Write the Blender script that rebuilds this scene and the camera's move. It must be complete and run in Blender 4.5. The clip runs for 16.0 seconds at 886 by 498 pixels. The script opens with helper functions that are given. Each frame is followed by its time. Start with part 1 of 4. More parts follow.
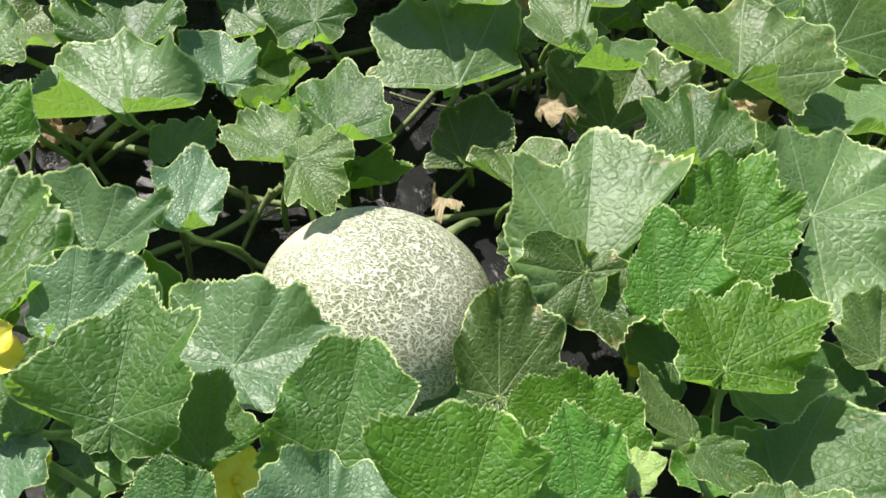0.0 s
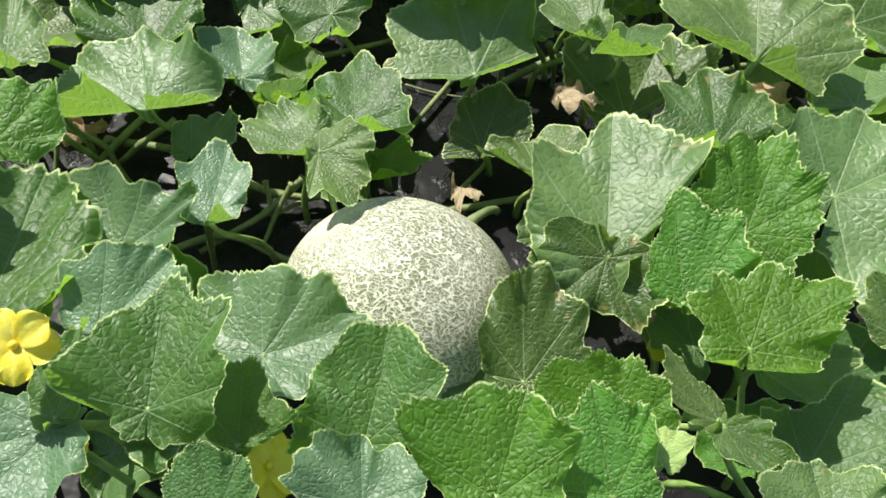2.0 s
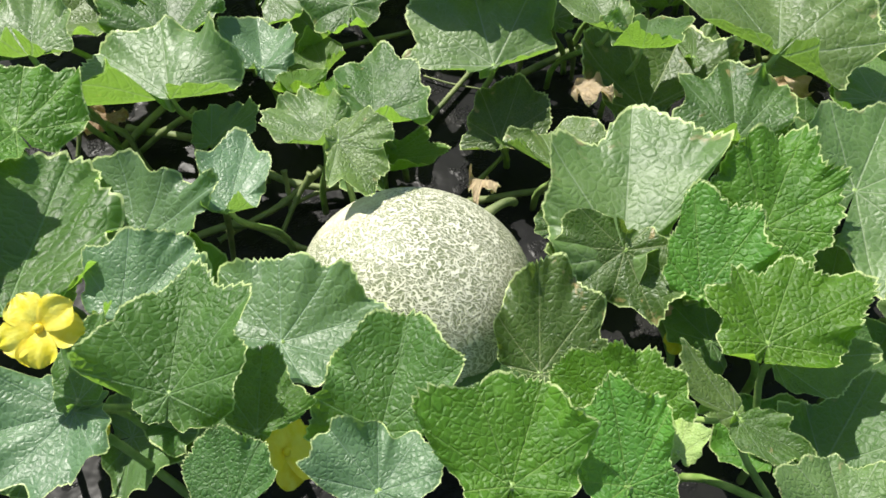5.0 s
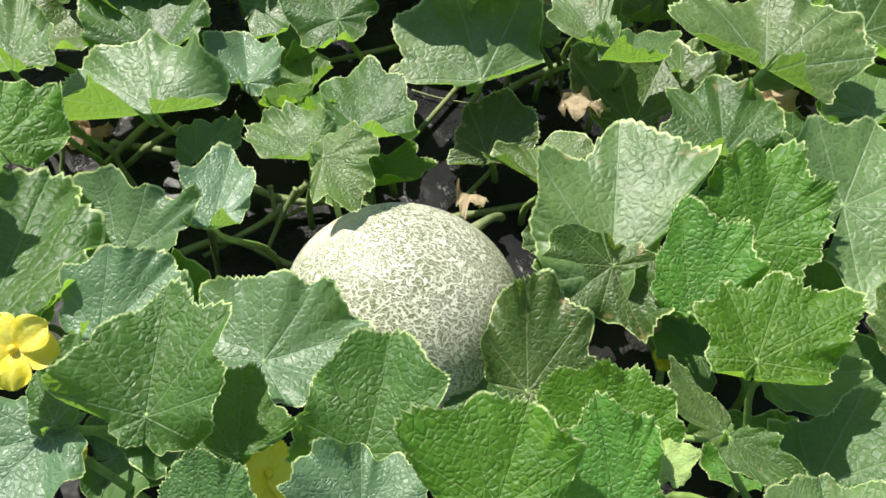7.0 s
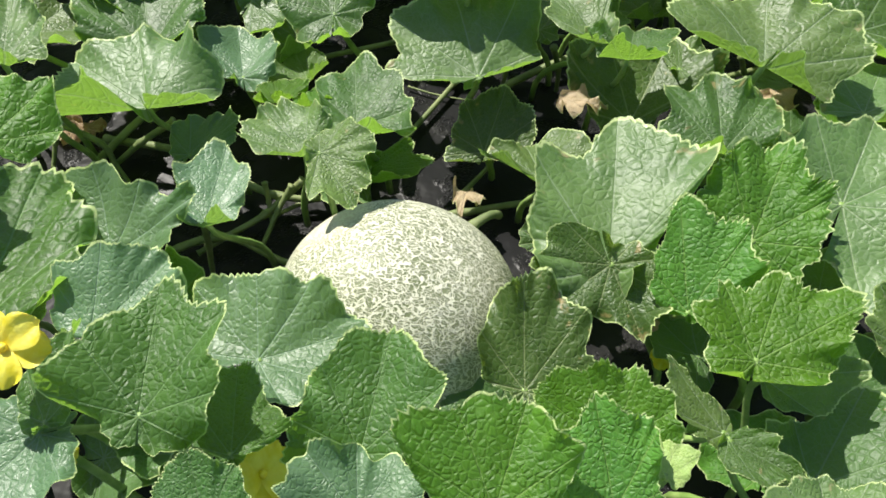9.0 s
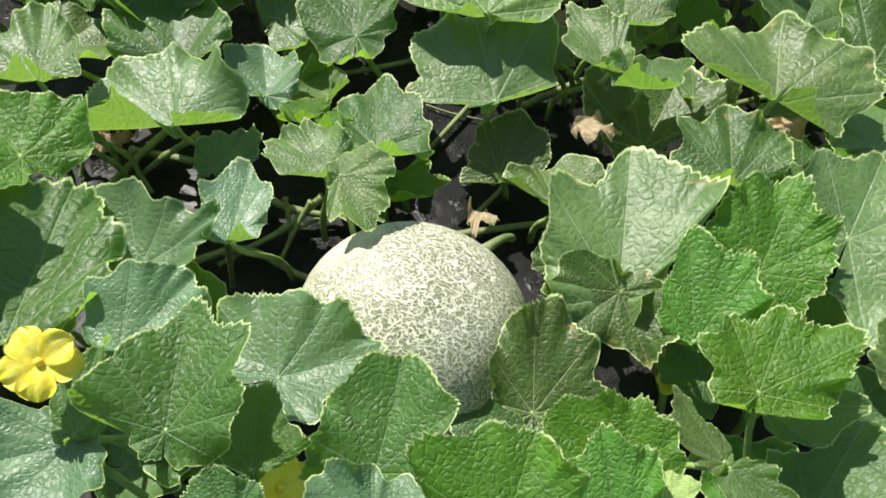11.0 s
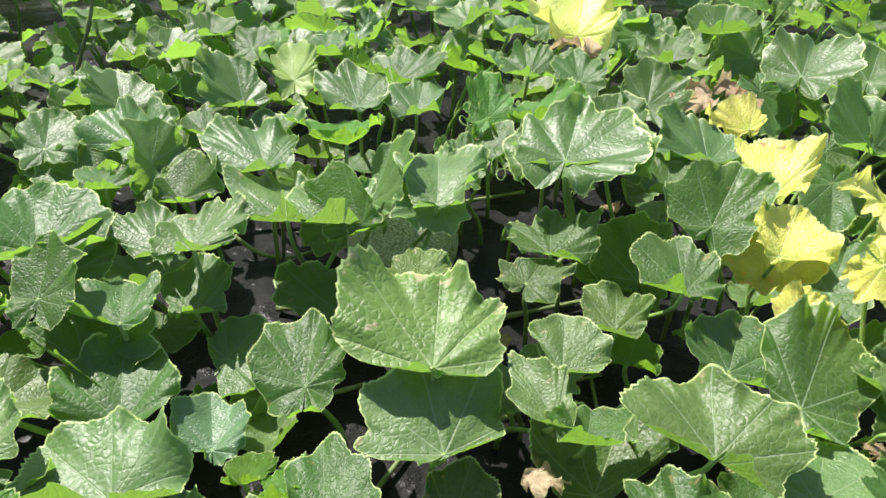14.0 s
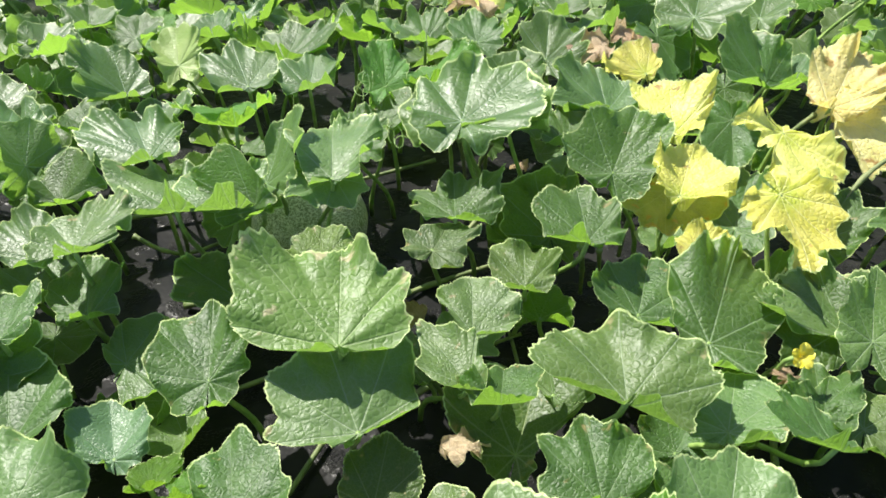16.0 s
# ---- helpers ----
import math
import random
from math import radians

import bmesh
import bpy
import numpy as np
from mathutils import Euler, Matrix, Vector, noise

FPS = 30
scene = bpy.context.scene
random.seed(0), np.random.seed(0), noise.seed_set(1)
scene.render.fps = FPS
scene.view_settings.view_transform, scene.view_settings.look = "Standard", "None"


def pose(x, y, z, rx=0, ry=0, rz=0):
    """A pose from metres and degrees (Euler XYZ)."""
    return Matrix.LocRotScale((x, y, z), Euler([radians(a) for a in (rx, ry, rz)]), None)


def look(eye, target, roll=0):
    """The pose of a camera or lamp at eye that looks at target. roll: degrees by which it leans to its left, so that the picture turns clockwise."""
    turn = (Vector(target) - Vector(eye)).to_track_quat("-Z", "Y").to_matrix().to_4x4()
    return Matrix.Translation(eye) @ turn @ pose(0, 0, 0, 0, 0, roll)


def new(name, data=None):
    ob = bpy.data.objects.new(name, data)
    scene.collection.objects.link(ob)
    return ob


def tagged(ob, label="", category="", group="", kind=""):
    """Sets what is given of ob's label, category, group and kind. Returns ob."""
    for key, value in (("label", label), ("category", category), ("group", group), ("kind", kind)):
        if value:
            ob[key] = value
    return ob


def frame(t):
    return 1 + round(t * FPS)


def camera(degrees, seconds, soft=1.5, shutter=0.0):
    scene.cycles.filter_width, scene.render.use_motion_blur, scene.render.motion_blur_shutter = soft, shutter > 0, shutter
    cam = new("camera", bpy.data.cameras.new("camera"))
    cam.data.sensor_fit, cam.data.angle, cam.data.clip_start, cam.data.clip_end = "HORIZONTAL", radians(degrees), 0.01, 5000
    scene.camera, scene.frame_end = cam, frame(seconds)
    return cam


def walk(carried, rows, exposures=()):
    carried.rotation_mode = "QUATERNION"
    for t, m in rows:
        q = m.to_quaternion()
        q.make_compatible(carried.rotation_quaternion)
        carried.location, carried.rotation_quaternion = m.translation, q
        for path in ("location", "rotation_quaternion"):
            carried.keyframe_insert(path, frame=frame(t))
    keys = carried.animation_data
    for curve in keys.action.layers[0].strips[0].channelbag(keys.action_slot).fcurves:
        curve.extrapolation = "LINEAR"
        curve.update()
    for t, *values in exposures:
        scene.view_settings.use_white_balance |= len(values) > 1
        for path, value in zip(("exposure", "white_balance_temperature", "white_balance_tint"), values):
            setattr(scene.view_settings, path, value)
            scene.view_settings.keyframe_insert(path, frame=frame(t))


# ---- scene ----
cam = camera(63.5, 16.0, soft=1.72, shutter=0.3)
PATH = [
    (0, (0.071, -0.334, 0.54), (0.05, 0.842, -1.078), 1.8),
    (0.5, (0.072, -0.335, 0.54), (0.056, 0.838, -1.08), -0.1),
    (1, (0.074, -0.338, 0.542), (0.048, 0.848, -1.068), -0.9),
    (1.5, (0.069, -0.34, 0.543), (0.018, 0.855, -1.06), -1.2),
    (2, (0.065, -0.34, 0.541), (0.008, 0.821, -1.087), -0.8),
    (2.5, (0.064, -0.341, 0.542), (0.01, 0.808, -1.095), -0.0),
    (3, (0.064, -0.341, 0.542), (0.014, 0.797, -1.101), 0.2),
    (3.5, (0.064, -0.343, 0.543), (0.0, 0.791, -1.103), -0.1),
    (4, (0.063, -0.343, 0.543), (-0.01, 0.785, -1.107), -0.5),
    (6.3, (0.064, -0.338, 0.539), (-0.057, 0.828, -1.081), -3.1),
    (6.5, (0.064, -0.337, 0.54), (-0.041, 0.828, -1.083), -2.1),
    (7, (0.067, -0.337, 0.538), (-0.01, 0.836, -1.08), -1.1),
    (7.5, (0.069, -0.333, 0.534), (-0.003, 0.84, -1.083), -0.8),
    (8, (0.068, -0.335, 0.537), (0.0, 0.839, -1.081), -0.6),
    (10.5, (0.063, -0.332, 0.531), (0.004, 0.821, -1.102), 0.1),
    (11, (0.062, -0.332, 0.556), (-0.029, 0.84, -1.063), 0.1),
    (11.5, (0.057, -0.324, 0.58), (-0.033, 0.868, -1.023), 2.3),
    (12, (0.058, -0.31, 0.623), (-0.054, 1.039, -0.849), 1.6),
    (12.5, (0.057, -0.295, 0.647), (-0.108, 1.209, -0.661), 0.3),
    (13, (0.059, -0.267, 0.652), (-0.057, 1.337, -0.536), 0.6),
    (13.5, (0.062, -0.259, 0.644), (0.024, 1.364, -0.525), 0.7),
    (14, (0.06, -0.254, 0.644), (0.073, 1.356, -0.542), 2.1),
    (14.5, (0.069, -0.248, 0.639), (0.112, 1.356, -0.556), 1.3),
    (15, (0.086, -0.247, 0.64), (0.164, 1.351, -0.561), 0.1),
    (15.5, (0.101, -0.246, 0.635), (0.226, 1.345, -0.571), -0.6),
    (16, (0.105, -0.245, 0.623), (0.27, 1.324, -0.607), -0.7),
]
EXPOSURES = [(0, 0.85), (11.3, 0.85), (13.0, 1.10), (16, 1.10)]
walk(cam, [(t, look(eye, target, roll)) for t, eye, target, roll in PATH], exposures=EXPOSURES)

# ---- light ----
SUN_ELEVATION, SUN_AZIMUTH = 55.0, 42.0      # azimuth: degrees to the left of the way ahead (+y)
world = bpy.data.worlds.new("sky")
scene.world = world
world.use_nodes = True
sky = world.node_tree.nodes.new("ShaderNodeTexSky")
sky.sky_type, sky.sun_disc = "NISHITA", False
sky.sun_elevation, sky.sun_rotation = radians(SUN_ELEVATION), radians(-SUN_AZIMUTH)
background = world.node_tree.nodes["Background"]
background.inputs["Strength"].default_value = 0.088
world.node_tree.links.new(sky.outputs[0], background.inputs["Color"])
sun = new("sun", bpy.data.lights.new("sun", "SUN"))
sun.data.energy, sun.data.angle, sun.data.color = 5.0, radians(0.53), (1.0, 0.96, 0.88)
e, a = radians(SUN_ELEVATION), radians(SUN_AZIMUTH)
sun.matrix_world = look((-math.sin(a) * math.cos(e) * 9, math.cos(a) * math.cos(e) * 9, math.sin(e) * 9), (0, 0, 0))


# ---- materials ----
class Nodes:
    """Short hand for building a node material."""

    def __init__(self, name):
        self.material = bpy.data.materials.new(name)
        self.material.use_nodes = True
        self.tree = self.material.node_tree
        self.bsdf = self.tree.nodes["Principled BSDF"]
        self.out = self.tree.nodes["Material Output"]

    def put(self, socket, value):
        if isinstance(value, bpy.types.NodeSocket):
            self.tree.links.new(value, socket)
        else:
            socket.default_value = value

    def node(self, kind, values=(), **settings):
        n = self.tree.nodes.new("ShaderNode" + kind)
        for key, value in settings.items():
            setattr(n, key, value)
        for key, value in dict(values).items():
            self.put(n.inputs[key], value)
        return n

    def math(self, operation, a, b=0.0, c=0.0):
        return self.node("Math", {0: a, 1: b, 2: c}, operation=operation).outputs[0]

    def band(self, value, low, high, start=0.0, end=1.0):
        """value from low to high, smoothly onto start to end"""
        n = self.node("MapRange", {"Value": value, "From Min": low, "From Max": high, "To Min": start, "To Max": end})
        n.interpolation_type = "SMOOTHSTEP"
        return n.outputs[0]

    def mix(self, factor, a, b, blend="MIX"):
        n = self.node("Mix", data_type="RGBA", blend_type=blend)
        self.put(n.inputs[0], factor), self.put(n.inputs[6], a), self.put(n.inputs[7], b)
        return n.outputs[2]

    def noise(self, where, scale, detail=3.0, rough=0.55):
        return self.node("TexNoise", {"Vector": where, "Scale": scale, "Detail": detail, "Roughness": rough}).outputs["Fac"]

    def coords(self):
        return self.node("TexCoord").outputs["Object"]

    def bump(self, height, distance, strength=1.0):
        n = self.node("Bump", {"Height": height, "Distance": distance, "Strength": strength})
        self.put(self.bsdf.inputs["Normal"], n.outputs[0])
        return n.outputs[0]

    def set(self, **values):
        for key, value in values.items():
            self.put(self.bsdf.inputs[key.replace("_", " ")], value)
        return self


def leaf_material(name, dark, light, vein, glow, through_part, rough, relief, blotch=None, blotch_amount=0.0, heart=None):
    n = Nodes(name)
    uv = n.node("UVMap", uv_map="blade").outputs[0]
    edge = n.node("SeparateXYZ", {0: n.node("UVMap", uv_map="rim").outputs[0]}).outputs[0]
    split = n.node("SeparateXYZ", {0: uv})
    u, v = split.outputs[0], split.outputs[1]
    chance = n.node("ObjectInfo").outputs["Random"]
    far = n.math("SQRT", n.math("ADD", n.math("MULTIPLY", u, u), n.math("MULTIPLY", v, v)))
    angle = n.math("ABSOLUTE", n.math("ARCTAN2", u, v))
    slant = n.math("PINGPONG", angle, radians(19))
    across = n.math("MULTIPLY", slant, far)
    main = n.band(across, n.math("MULTIPLY_ADD", far, -0.004, 0.006), 0.016, 1.0, 0.0)
    side = n.math("PINGPONG", n.math("ADD", n.math("SUBTRACT", far, n.math("MULTIPLY", across, 0.85)), n.math("MULTIPLY", n.noise(uv, 6.0, 2.0), 0.16)), 0.115)
    side = n.math("MULTIPLY", n.band(side, 0.001, 0.010, 1.0, 0.0), n.band(far, 0.9, 0.2, 0.25, 0.6))
    shifted = n.node("VectorMath", {0: uv, 1: n.node("CombineXYZ", {0: n.math("MULTIPLY", chance, 7.0)}).outputs[0]}, operation="ADD").outputs[0]
    wobble = n.node("TexNoise", {"Vector": shifted, "Scale": 5.0, "Detail": 2.0}).outputs["Color"]
    bent = n.node("Mix", data_type="VECTOR")
    n.put(bent.inputs[0], 0.07), n.put(bent.inputs[4], shifted), n.put(bent.inputs[5], wobble)
    cells = n.node("TexVoronoi", {"Vector": bent.outputs[1], "Scale": 11.0}, feature="DISTANCE_TO_EDGE").outputs["Distance"]
    fine = n.node("TexVoronoi", {"Vector": bent.outputs[1], "Scale": 25.0}, feature="DISTANCE_TO_EDGE").outputs["Distance"]
    net = n.math("MAXIMUM", n.band(cells, 0.0, 0.05, 1.0, 0.0), n.band(fine, 0.0, 0.06, 0.5, 0.0))
    lines = n.math("MAXIMUM", n.math("MAXIMUM", main, side), n.math("MULTIPLY", net, 0.5))
    patches = n.noise(shifted, 2.2, 4.0)
    colour = n.mix(n.band(patches, 0.3, 0.7), dark, light)
    colour = n.mix(n.band(n.noise(shifted, 20.0, 4.0), 0.35, 0.65, 0.0, 0.55), colour, light)
    tint = n.node("HueSaturation", {"Hue": n.math("MULTIPLY_ADD", chance, 0.03, 0.483), "Saturation": n.math("MULTIPLY_ADD", chance, -0.15, 1.06),
                                    "Value": n.math("MULTIPLY_ADD", chance, 0.42, 0.76), "Color": colour}).outputs[0]
    if heart:
        tint = n.mix(n.band(n.math("ADD", far, n.math("MULTIPLY", n.noise(shifted, 4.0), 0.5)), 0.35, 0.85, 0.9, 0.0), tint, heart)
    if blotch:
        where = n.band(n.math("MULTIPLY_ADD", n.noise(shifted, 3.5, 5.0), 1.0, n.math("MULTIPLY", edge, 0.18)), 0.80 - blotch_amount, 0.88 - blotch_amount)
        tint = n.mix(where, tint, blotch)
    tint = n.mix(n.math("MULTIPLY", lines, 0.58), tint, vein)
    specks = n.band(n.noise(shifted, 60.0, 1.0), 0.74, 0.78)
    tint = n.mix(n.math("MULTIPLY", specks, 0.5), tint, vein)
    rim = n.band(edge, 0.972, 0.984)
    tint = n.mix(n.math("MULTIPLY", rim, 0.9), tint, (0.52, 0.62, 0.26, 1))
    puff = n.node("MapRange", {"Value": cells, "From Min": -0.04, "From Max": 0.30}, interpolation_type="SMOOTHSTEP").outputs[0]
    height = n.math("ADD", n.math("MULTIPLY", puff, 0.8), n.math("MULTIPLY", n.band(fine, 0.0, 0.25), 0.12))
    height = n.math("SUBTRACT", n.math("MULTIPLY", height, n.band(n.noise(shifted, 3.0, 2.0), 0.3, 0.7, 0.35, 1.0)), n.math("MULTIPLY", n.math("MAXIMUM", main, side), 0.5))
    normal = n.bump(height, 0.00092 * relief, 0.9)
    n.set(Base_Color=tint, Roughness=n.math("MULTIPLY_ADD", n.noise(shifted, 9.0), 0.18, rough - 0.09), Specular_IOR_Level=0.46, Sheen_Weight=0.02, Sheen_Roughness=0.5, Sheen_Tint=(0.95, 1.0, 0.85, 1))
    seen = n.node("BsdfTranslucent", {"Color": n.mix(n.math("MULTIPLY", lines, 0.45), glow, vein), "Normal": normal})
    both = n.node("MixShader", {0: through_part, 1: n.bsdf.outputs[0], 2: seen.outputs[0]})
    n.put(n.out.inputs["Surface"], both.outputs[0])
    return n.material


LEAF = {
    "green": leaf_material("leaf green", (0.028, 0.076, 0.012, 1), (0.058, 0.128, 0.022, 1), (0.26, 0.36, 0.18, 1), (0.34, 0.61, 0.06, 1), 0.40, 0.47, 0.75, (0.24, 0.20, 0.08, 1), 0.02),
    "rough": leaf_material("leaf rough", (0.027, 0.083, 0.011, 1), (0.055, 0.134, 0.021, 1), (0.22, 0.35, 0.14, 1), (0.34, 0.61, 0.06, 1), 0.38, 0.48, 1.15),
    "blue": leaf_material("leaf bluish", (0.046, 0.103, 0.024, 1), (0.086, 0.163, 0.043, 1), (0.24, 0.34, 0.20, 1), (0.34, 0.59, 0.07, 1), 0.34, 0.43, 0.55),
    "glaucous": leaf_material("leaf glaucous", (0.055, 0.119, 0.046, 1), (0.099, 0.182, 0.080, 1), (0.24, 0.34, 0.22, 1), (0.34, 0.59, 0.07, 1), 0.30, 0.42, 0.6),
    "pale": leaf_material("leaf pale", (0.057, 0.119, 0.025, 1), (0.111, 0.189, 0.048, 1), (0.30, 0.38, 0.22, 1), (0.34, 0.59, 0.07, 1), 0.34, 0.45, 0.7, (0.28, 0.25, 0.12, 1), 0.03),
    "lightgreen": leaf_material("leaf light green", (0.071, 0.144, 0.020, 1), (0.130, 0.224, 0.041, 1), (0.34, 0.44, 0.20, 1), (0.34, 0.59, 0.07, 1), 0.34, 0.46, 1.0, (0.40, 0.36, 0.20, 1), 0.05),
    "old": leaf_material("leaf old", (0.030, 0.079, 0.015, 1), (0.055, 0.119, 0.024, 1), (0.28, 0.33, 0.15, 1), (0.30, 0.46, 0.05, 1), 0.28, 0.45, 0.8, (0.26, 0.20, 0.08, 1), 0.05),
    "fresh": leaf_material("leaf fresh", (0.034, 0.130, 0.007, 1), (0.075, 0.209, 0.013, 1), (0.25, 0.40, 0.10, 1), (0.35, 0.62, 0.05, 1), 0.42, 0.49, 1.3),
    "lime": leaf_material("leaf lime", (0.20, 0.32, 0.05, 1), (0.34, 0.44, 0.12, 1), (0.40, 0.48, 0.20, 1), (0.42, 0.62, 0.08, 1), 0.35, 0.48, 0.5),
    "yellow": leaf_material("leaf yellow", (0.66, 0.69, 0.08, 1), (0.88, 0.86, 0.23, 1), (0.90, 0.88, 0.44, 1), (0.93, 0.90, 0.20, 1), 0.45, 0.46, 1.3, (0.42, 0.24, 0.08, 1), 0.05, (0.46, 0.55, 0.05, 1)),
    "sere": leaf_material("leaf sere", (0.66, 0.58, 0.13, 1), (0.88, 0.78, 0.34, 1), (0.84, 0.76, 0.44, 1), (0.90, 0.76, 0.20, 1), 0.45, 0.5, 1.5, (0.42, 0.24, 0.08, 1), 0.10),
    "dry": leaf_material("leaf dry", (0.36, 0.23, 0.12, 1), (0.58, 0.44, 0.28, 1), (0.70, 0.58, 0.40, 1), (0.72, 0.54, 0.30, 1), 0.35, 0.75, 1.5, (0.16, 0.09, 0.05, 1), 0.05),
    "yellowgreen": leaf_material("leaf yellow green", (0.22, 0.30, 0.05, 1), (0.46, 0.48, 0.12, 1), (0.55, 0.58, 0.15, 1), (0.60, 0.65, 0.04, 1), 0.35, 0.46, 1.0, (0.50, 0.24, 0.04, 1), 0.10),
}


def plain(name, dark, light, scale, rough, relief=0.0, fine=4.0, spec=0.5):
    n = Nodes(name)
    where = n.coords()
    spread = n.noise(where, scale, 4.0)
    n.set(Base_Color=n.mix(n.band(spread, 0.3, 0.7), dark, light), Roughness=n.math("MULTIPLY_ADD", spread, 0.2, rough - 0.1), Specular_IOR_Level=spec)
    if relief:
        n.bump(n.noise(where, scale * fine, 4.0), relief)
    return n.material


STEM = plain("stem green", (0.14, 0.24, 0.05, 1), (0.26, 0.36, 0.11, 1), 60.0, 0.5, 0.0006)
VINE = plain("vine green", (0.09, 0.125, 0.04, 1), (0.19, 0.22, 0.09, 1), 45.0, 0.6, 0.0008)
SOIL = plain("soil", (0.045, 0.034, 0.024, 1), (0.10, 0.075, 0.05, 1), 7.0, 0.95, 0.01, 6.0)


def film_material():
    n = Nodes("black plastic film")
    where = n.coords()
    dots = n.node("TexVoronoi", {"Vector": where, "Scale": 330.0}).outputs["Distance"]
    dust = n.noise(where, 14.0, 5.0)
    n.set(Base_Color=n.mix(n.band(dust, 0.45, 0.8), (0.013, 0.013, 0.0135, 1), (0.026, 0.025, 0.024, 1)),
          Roughness=n.math("MULTIPLY_ADD", dust, 0.12, 0.25), Specular_IOR_Level=0.06)
    height = n.math("ADD", n.math("MULTIPLY", n.math("MULTIPLY", n.band(dots, 0.1, 0.6), n.band(n.noise(where, 26.0, 2.0), 0.50, 0.60)), 0.38), n.math("MULTIPLY", n.noise(where, 22.0, 3.0), 0.8))
    n.bump(height, 0.0030)
    return n.material


FILM = film_material()


def rind_material():
    """Grey-green rind under a raised corky net, wide below and close on the upper side."""
    n = Nodes("netted rind")
    where = n.coords()
    split = n.node("SeparateXYZ", {0: where})
    warp = n.node("TexNoise", {"Vector": where, "Scale": 60.0, "Detail": 3.0}).outputs["Color"]
    bent = n.node("Mix", data_type="VECTOR")
    n.put(bent.inputs[0], 0.024), n.put(bent.inputs[4], where), n.put(bent.inputs[5], warp)
    lines = []
    for stretch, low, high in (((125, 310, 310), 0.055, 0.120), ((190, 540, 540), 0.035, 0.12)):
        scaled = n.node("Mapping", {"Vector": bent.outputs[1], "Scale": stretch}).outputs[0]
        dist = n.node("TexVoronoi", {"Vector": scaled, "Scale": 1.0, "Randomness": 1.0}, feature="DISTANCE_TO_EDGE").outputs["Distance"]
        lines.append(n.band(dist, low, high, 1.0, 0.0))
    close = n.band(n.math("ADD", n.math("ADD", split.outputs[2], n.math("MULTIPLY", split.outputs[0], -0.55)), n.math("MULTIPLY", n.noise(where, 35.0, 3.0), 0.05)), -0.005, 0.095, 0.05, 0.6)
    net = n.math("MAXIMUM", lines[0], n.math("MULTIPLY", lines[1], close))
    ground = n.mix(n.band(n.noise(where, 18.0, 4.0), 0.3, 0.7), (0.15, 0.175, 0.085, 1), (0.25, 0.275, 0.155, 1))
    cork = n.mix(n.noise(where, 120.0, 3.0), (0.56, 0.55, 0.40, 1), (0.76, 0.75, 0.60, 1))
    rest = n.node("VectorMath", {0: where, 1: (-0.070, 0.030, 0.045)}, operation="DISTANCE").outputs["Value"]
    ground = n.mix(n.band(rest, 0.018, 0.040, 0.8, 0.0), ground, (0.62, 0.53, 0.38, 1))
    n.set(Base_Color=n.mix(n.math("MULTIPLY", net, 0.92), ground, cork), Roughness=n.math("MULTIPLY_ADD", net, 0.14, 0.46), Specular_IOR_Level=0.35)
    n.bump(n.math("ADD", net, n.math("MULTIPLY", n.noise(where, 700.0, 2.0), 0.15)), 0.0008)
    return n.material


RIND = rind_material()


# ---- building helpers ----
def mesh_object(name, verts, faces, material, smooth=True):
    me = bpy.data.meshes.new(name)
    me.from_pydata([tuple(v) for v in verts], [], faces)
    me.materials.append(material)
    if smooth:
        me.polygons.foreach_set("use_smooth", [True] * len(me.polygons))
    me.update()
    return new(name, me)


def under(child, parent, world_matrix=None):
    """Makes child a part of parent; the child keeps the given place in the world."""
    child.parent = parent
    if world_matrix is not None:
        child.matrix_basis = full(parent).inverted() @ world_matrix
    return child


def full(ob):
    return full(ob.parent) @ ob.matrix_basis if ob.parent else ob.matrix_basis.copy()


def tube(points, radii, sides=7):
    """Verts and faces of a round, closed stem along points."""
    points = [Vector(p) for p in points]
    verts, faces = [], []
    for i, p in enumerate(points):
        ahead = (points[min(i + 1, len(points) - 1)] - points[max(i - 1, 0)]).normalized()
        side = ahead.cross(Vector((0.31, 0.2, 0.93))).normalized()
        up = side.cross(ahead)
        for k in range(sides):
            w = 2 * math.pi * k / sides
            verts.append(p + radii[i] * (math.cos(w) * side + math.sin(w) * up))
    for i in range(len(points) - 1):
        for k in range(sides):
            m = (k + 1) % sides
            faces.append((i * sides + k, i * sides + m, (i + 1) * sides + m, (i + 1) * sides + k))
    faces.append(tuple(range(sides))[::-1])
    faces.append(tuple(range((len(points) - 1) * sides, len(points) * sides)))
    return verts, faces


def bend(a, b, c, d, steps=9):
    """Points of a cubic curve."""
    a, b, c, d = map(Vector, (a, b, c, d))
    return [(1 - t) ** 3 * a + 3 * t * (1 - t) ** 2 * b + 3 * t * t * (1 - t) * c + t ** 3 * d for t in (i / (steps - 1) for i in range(steps))]


TURNS = (-150, -110, -70, -35, 0, 35, 70, 110, 150)      # directions of the lobes, in degrees from the tip


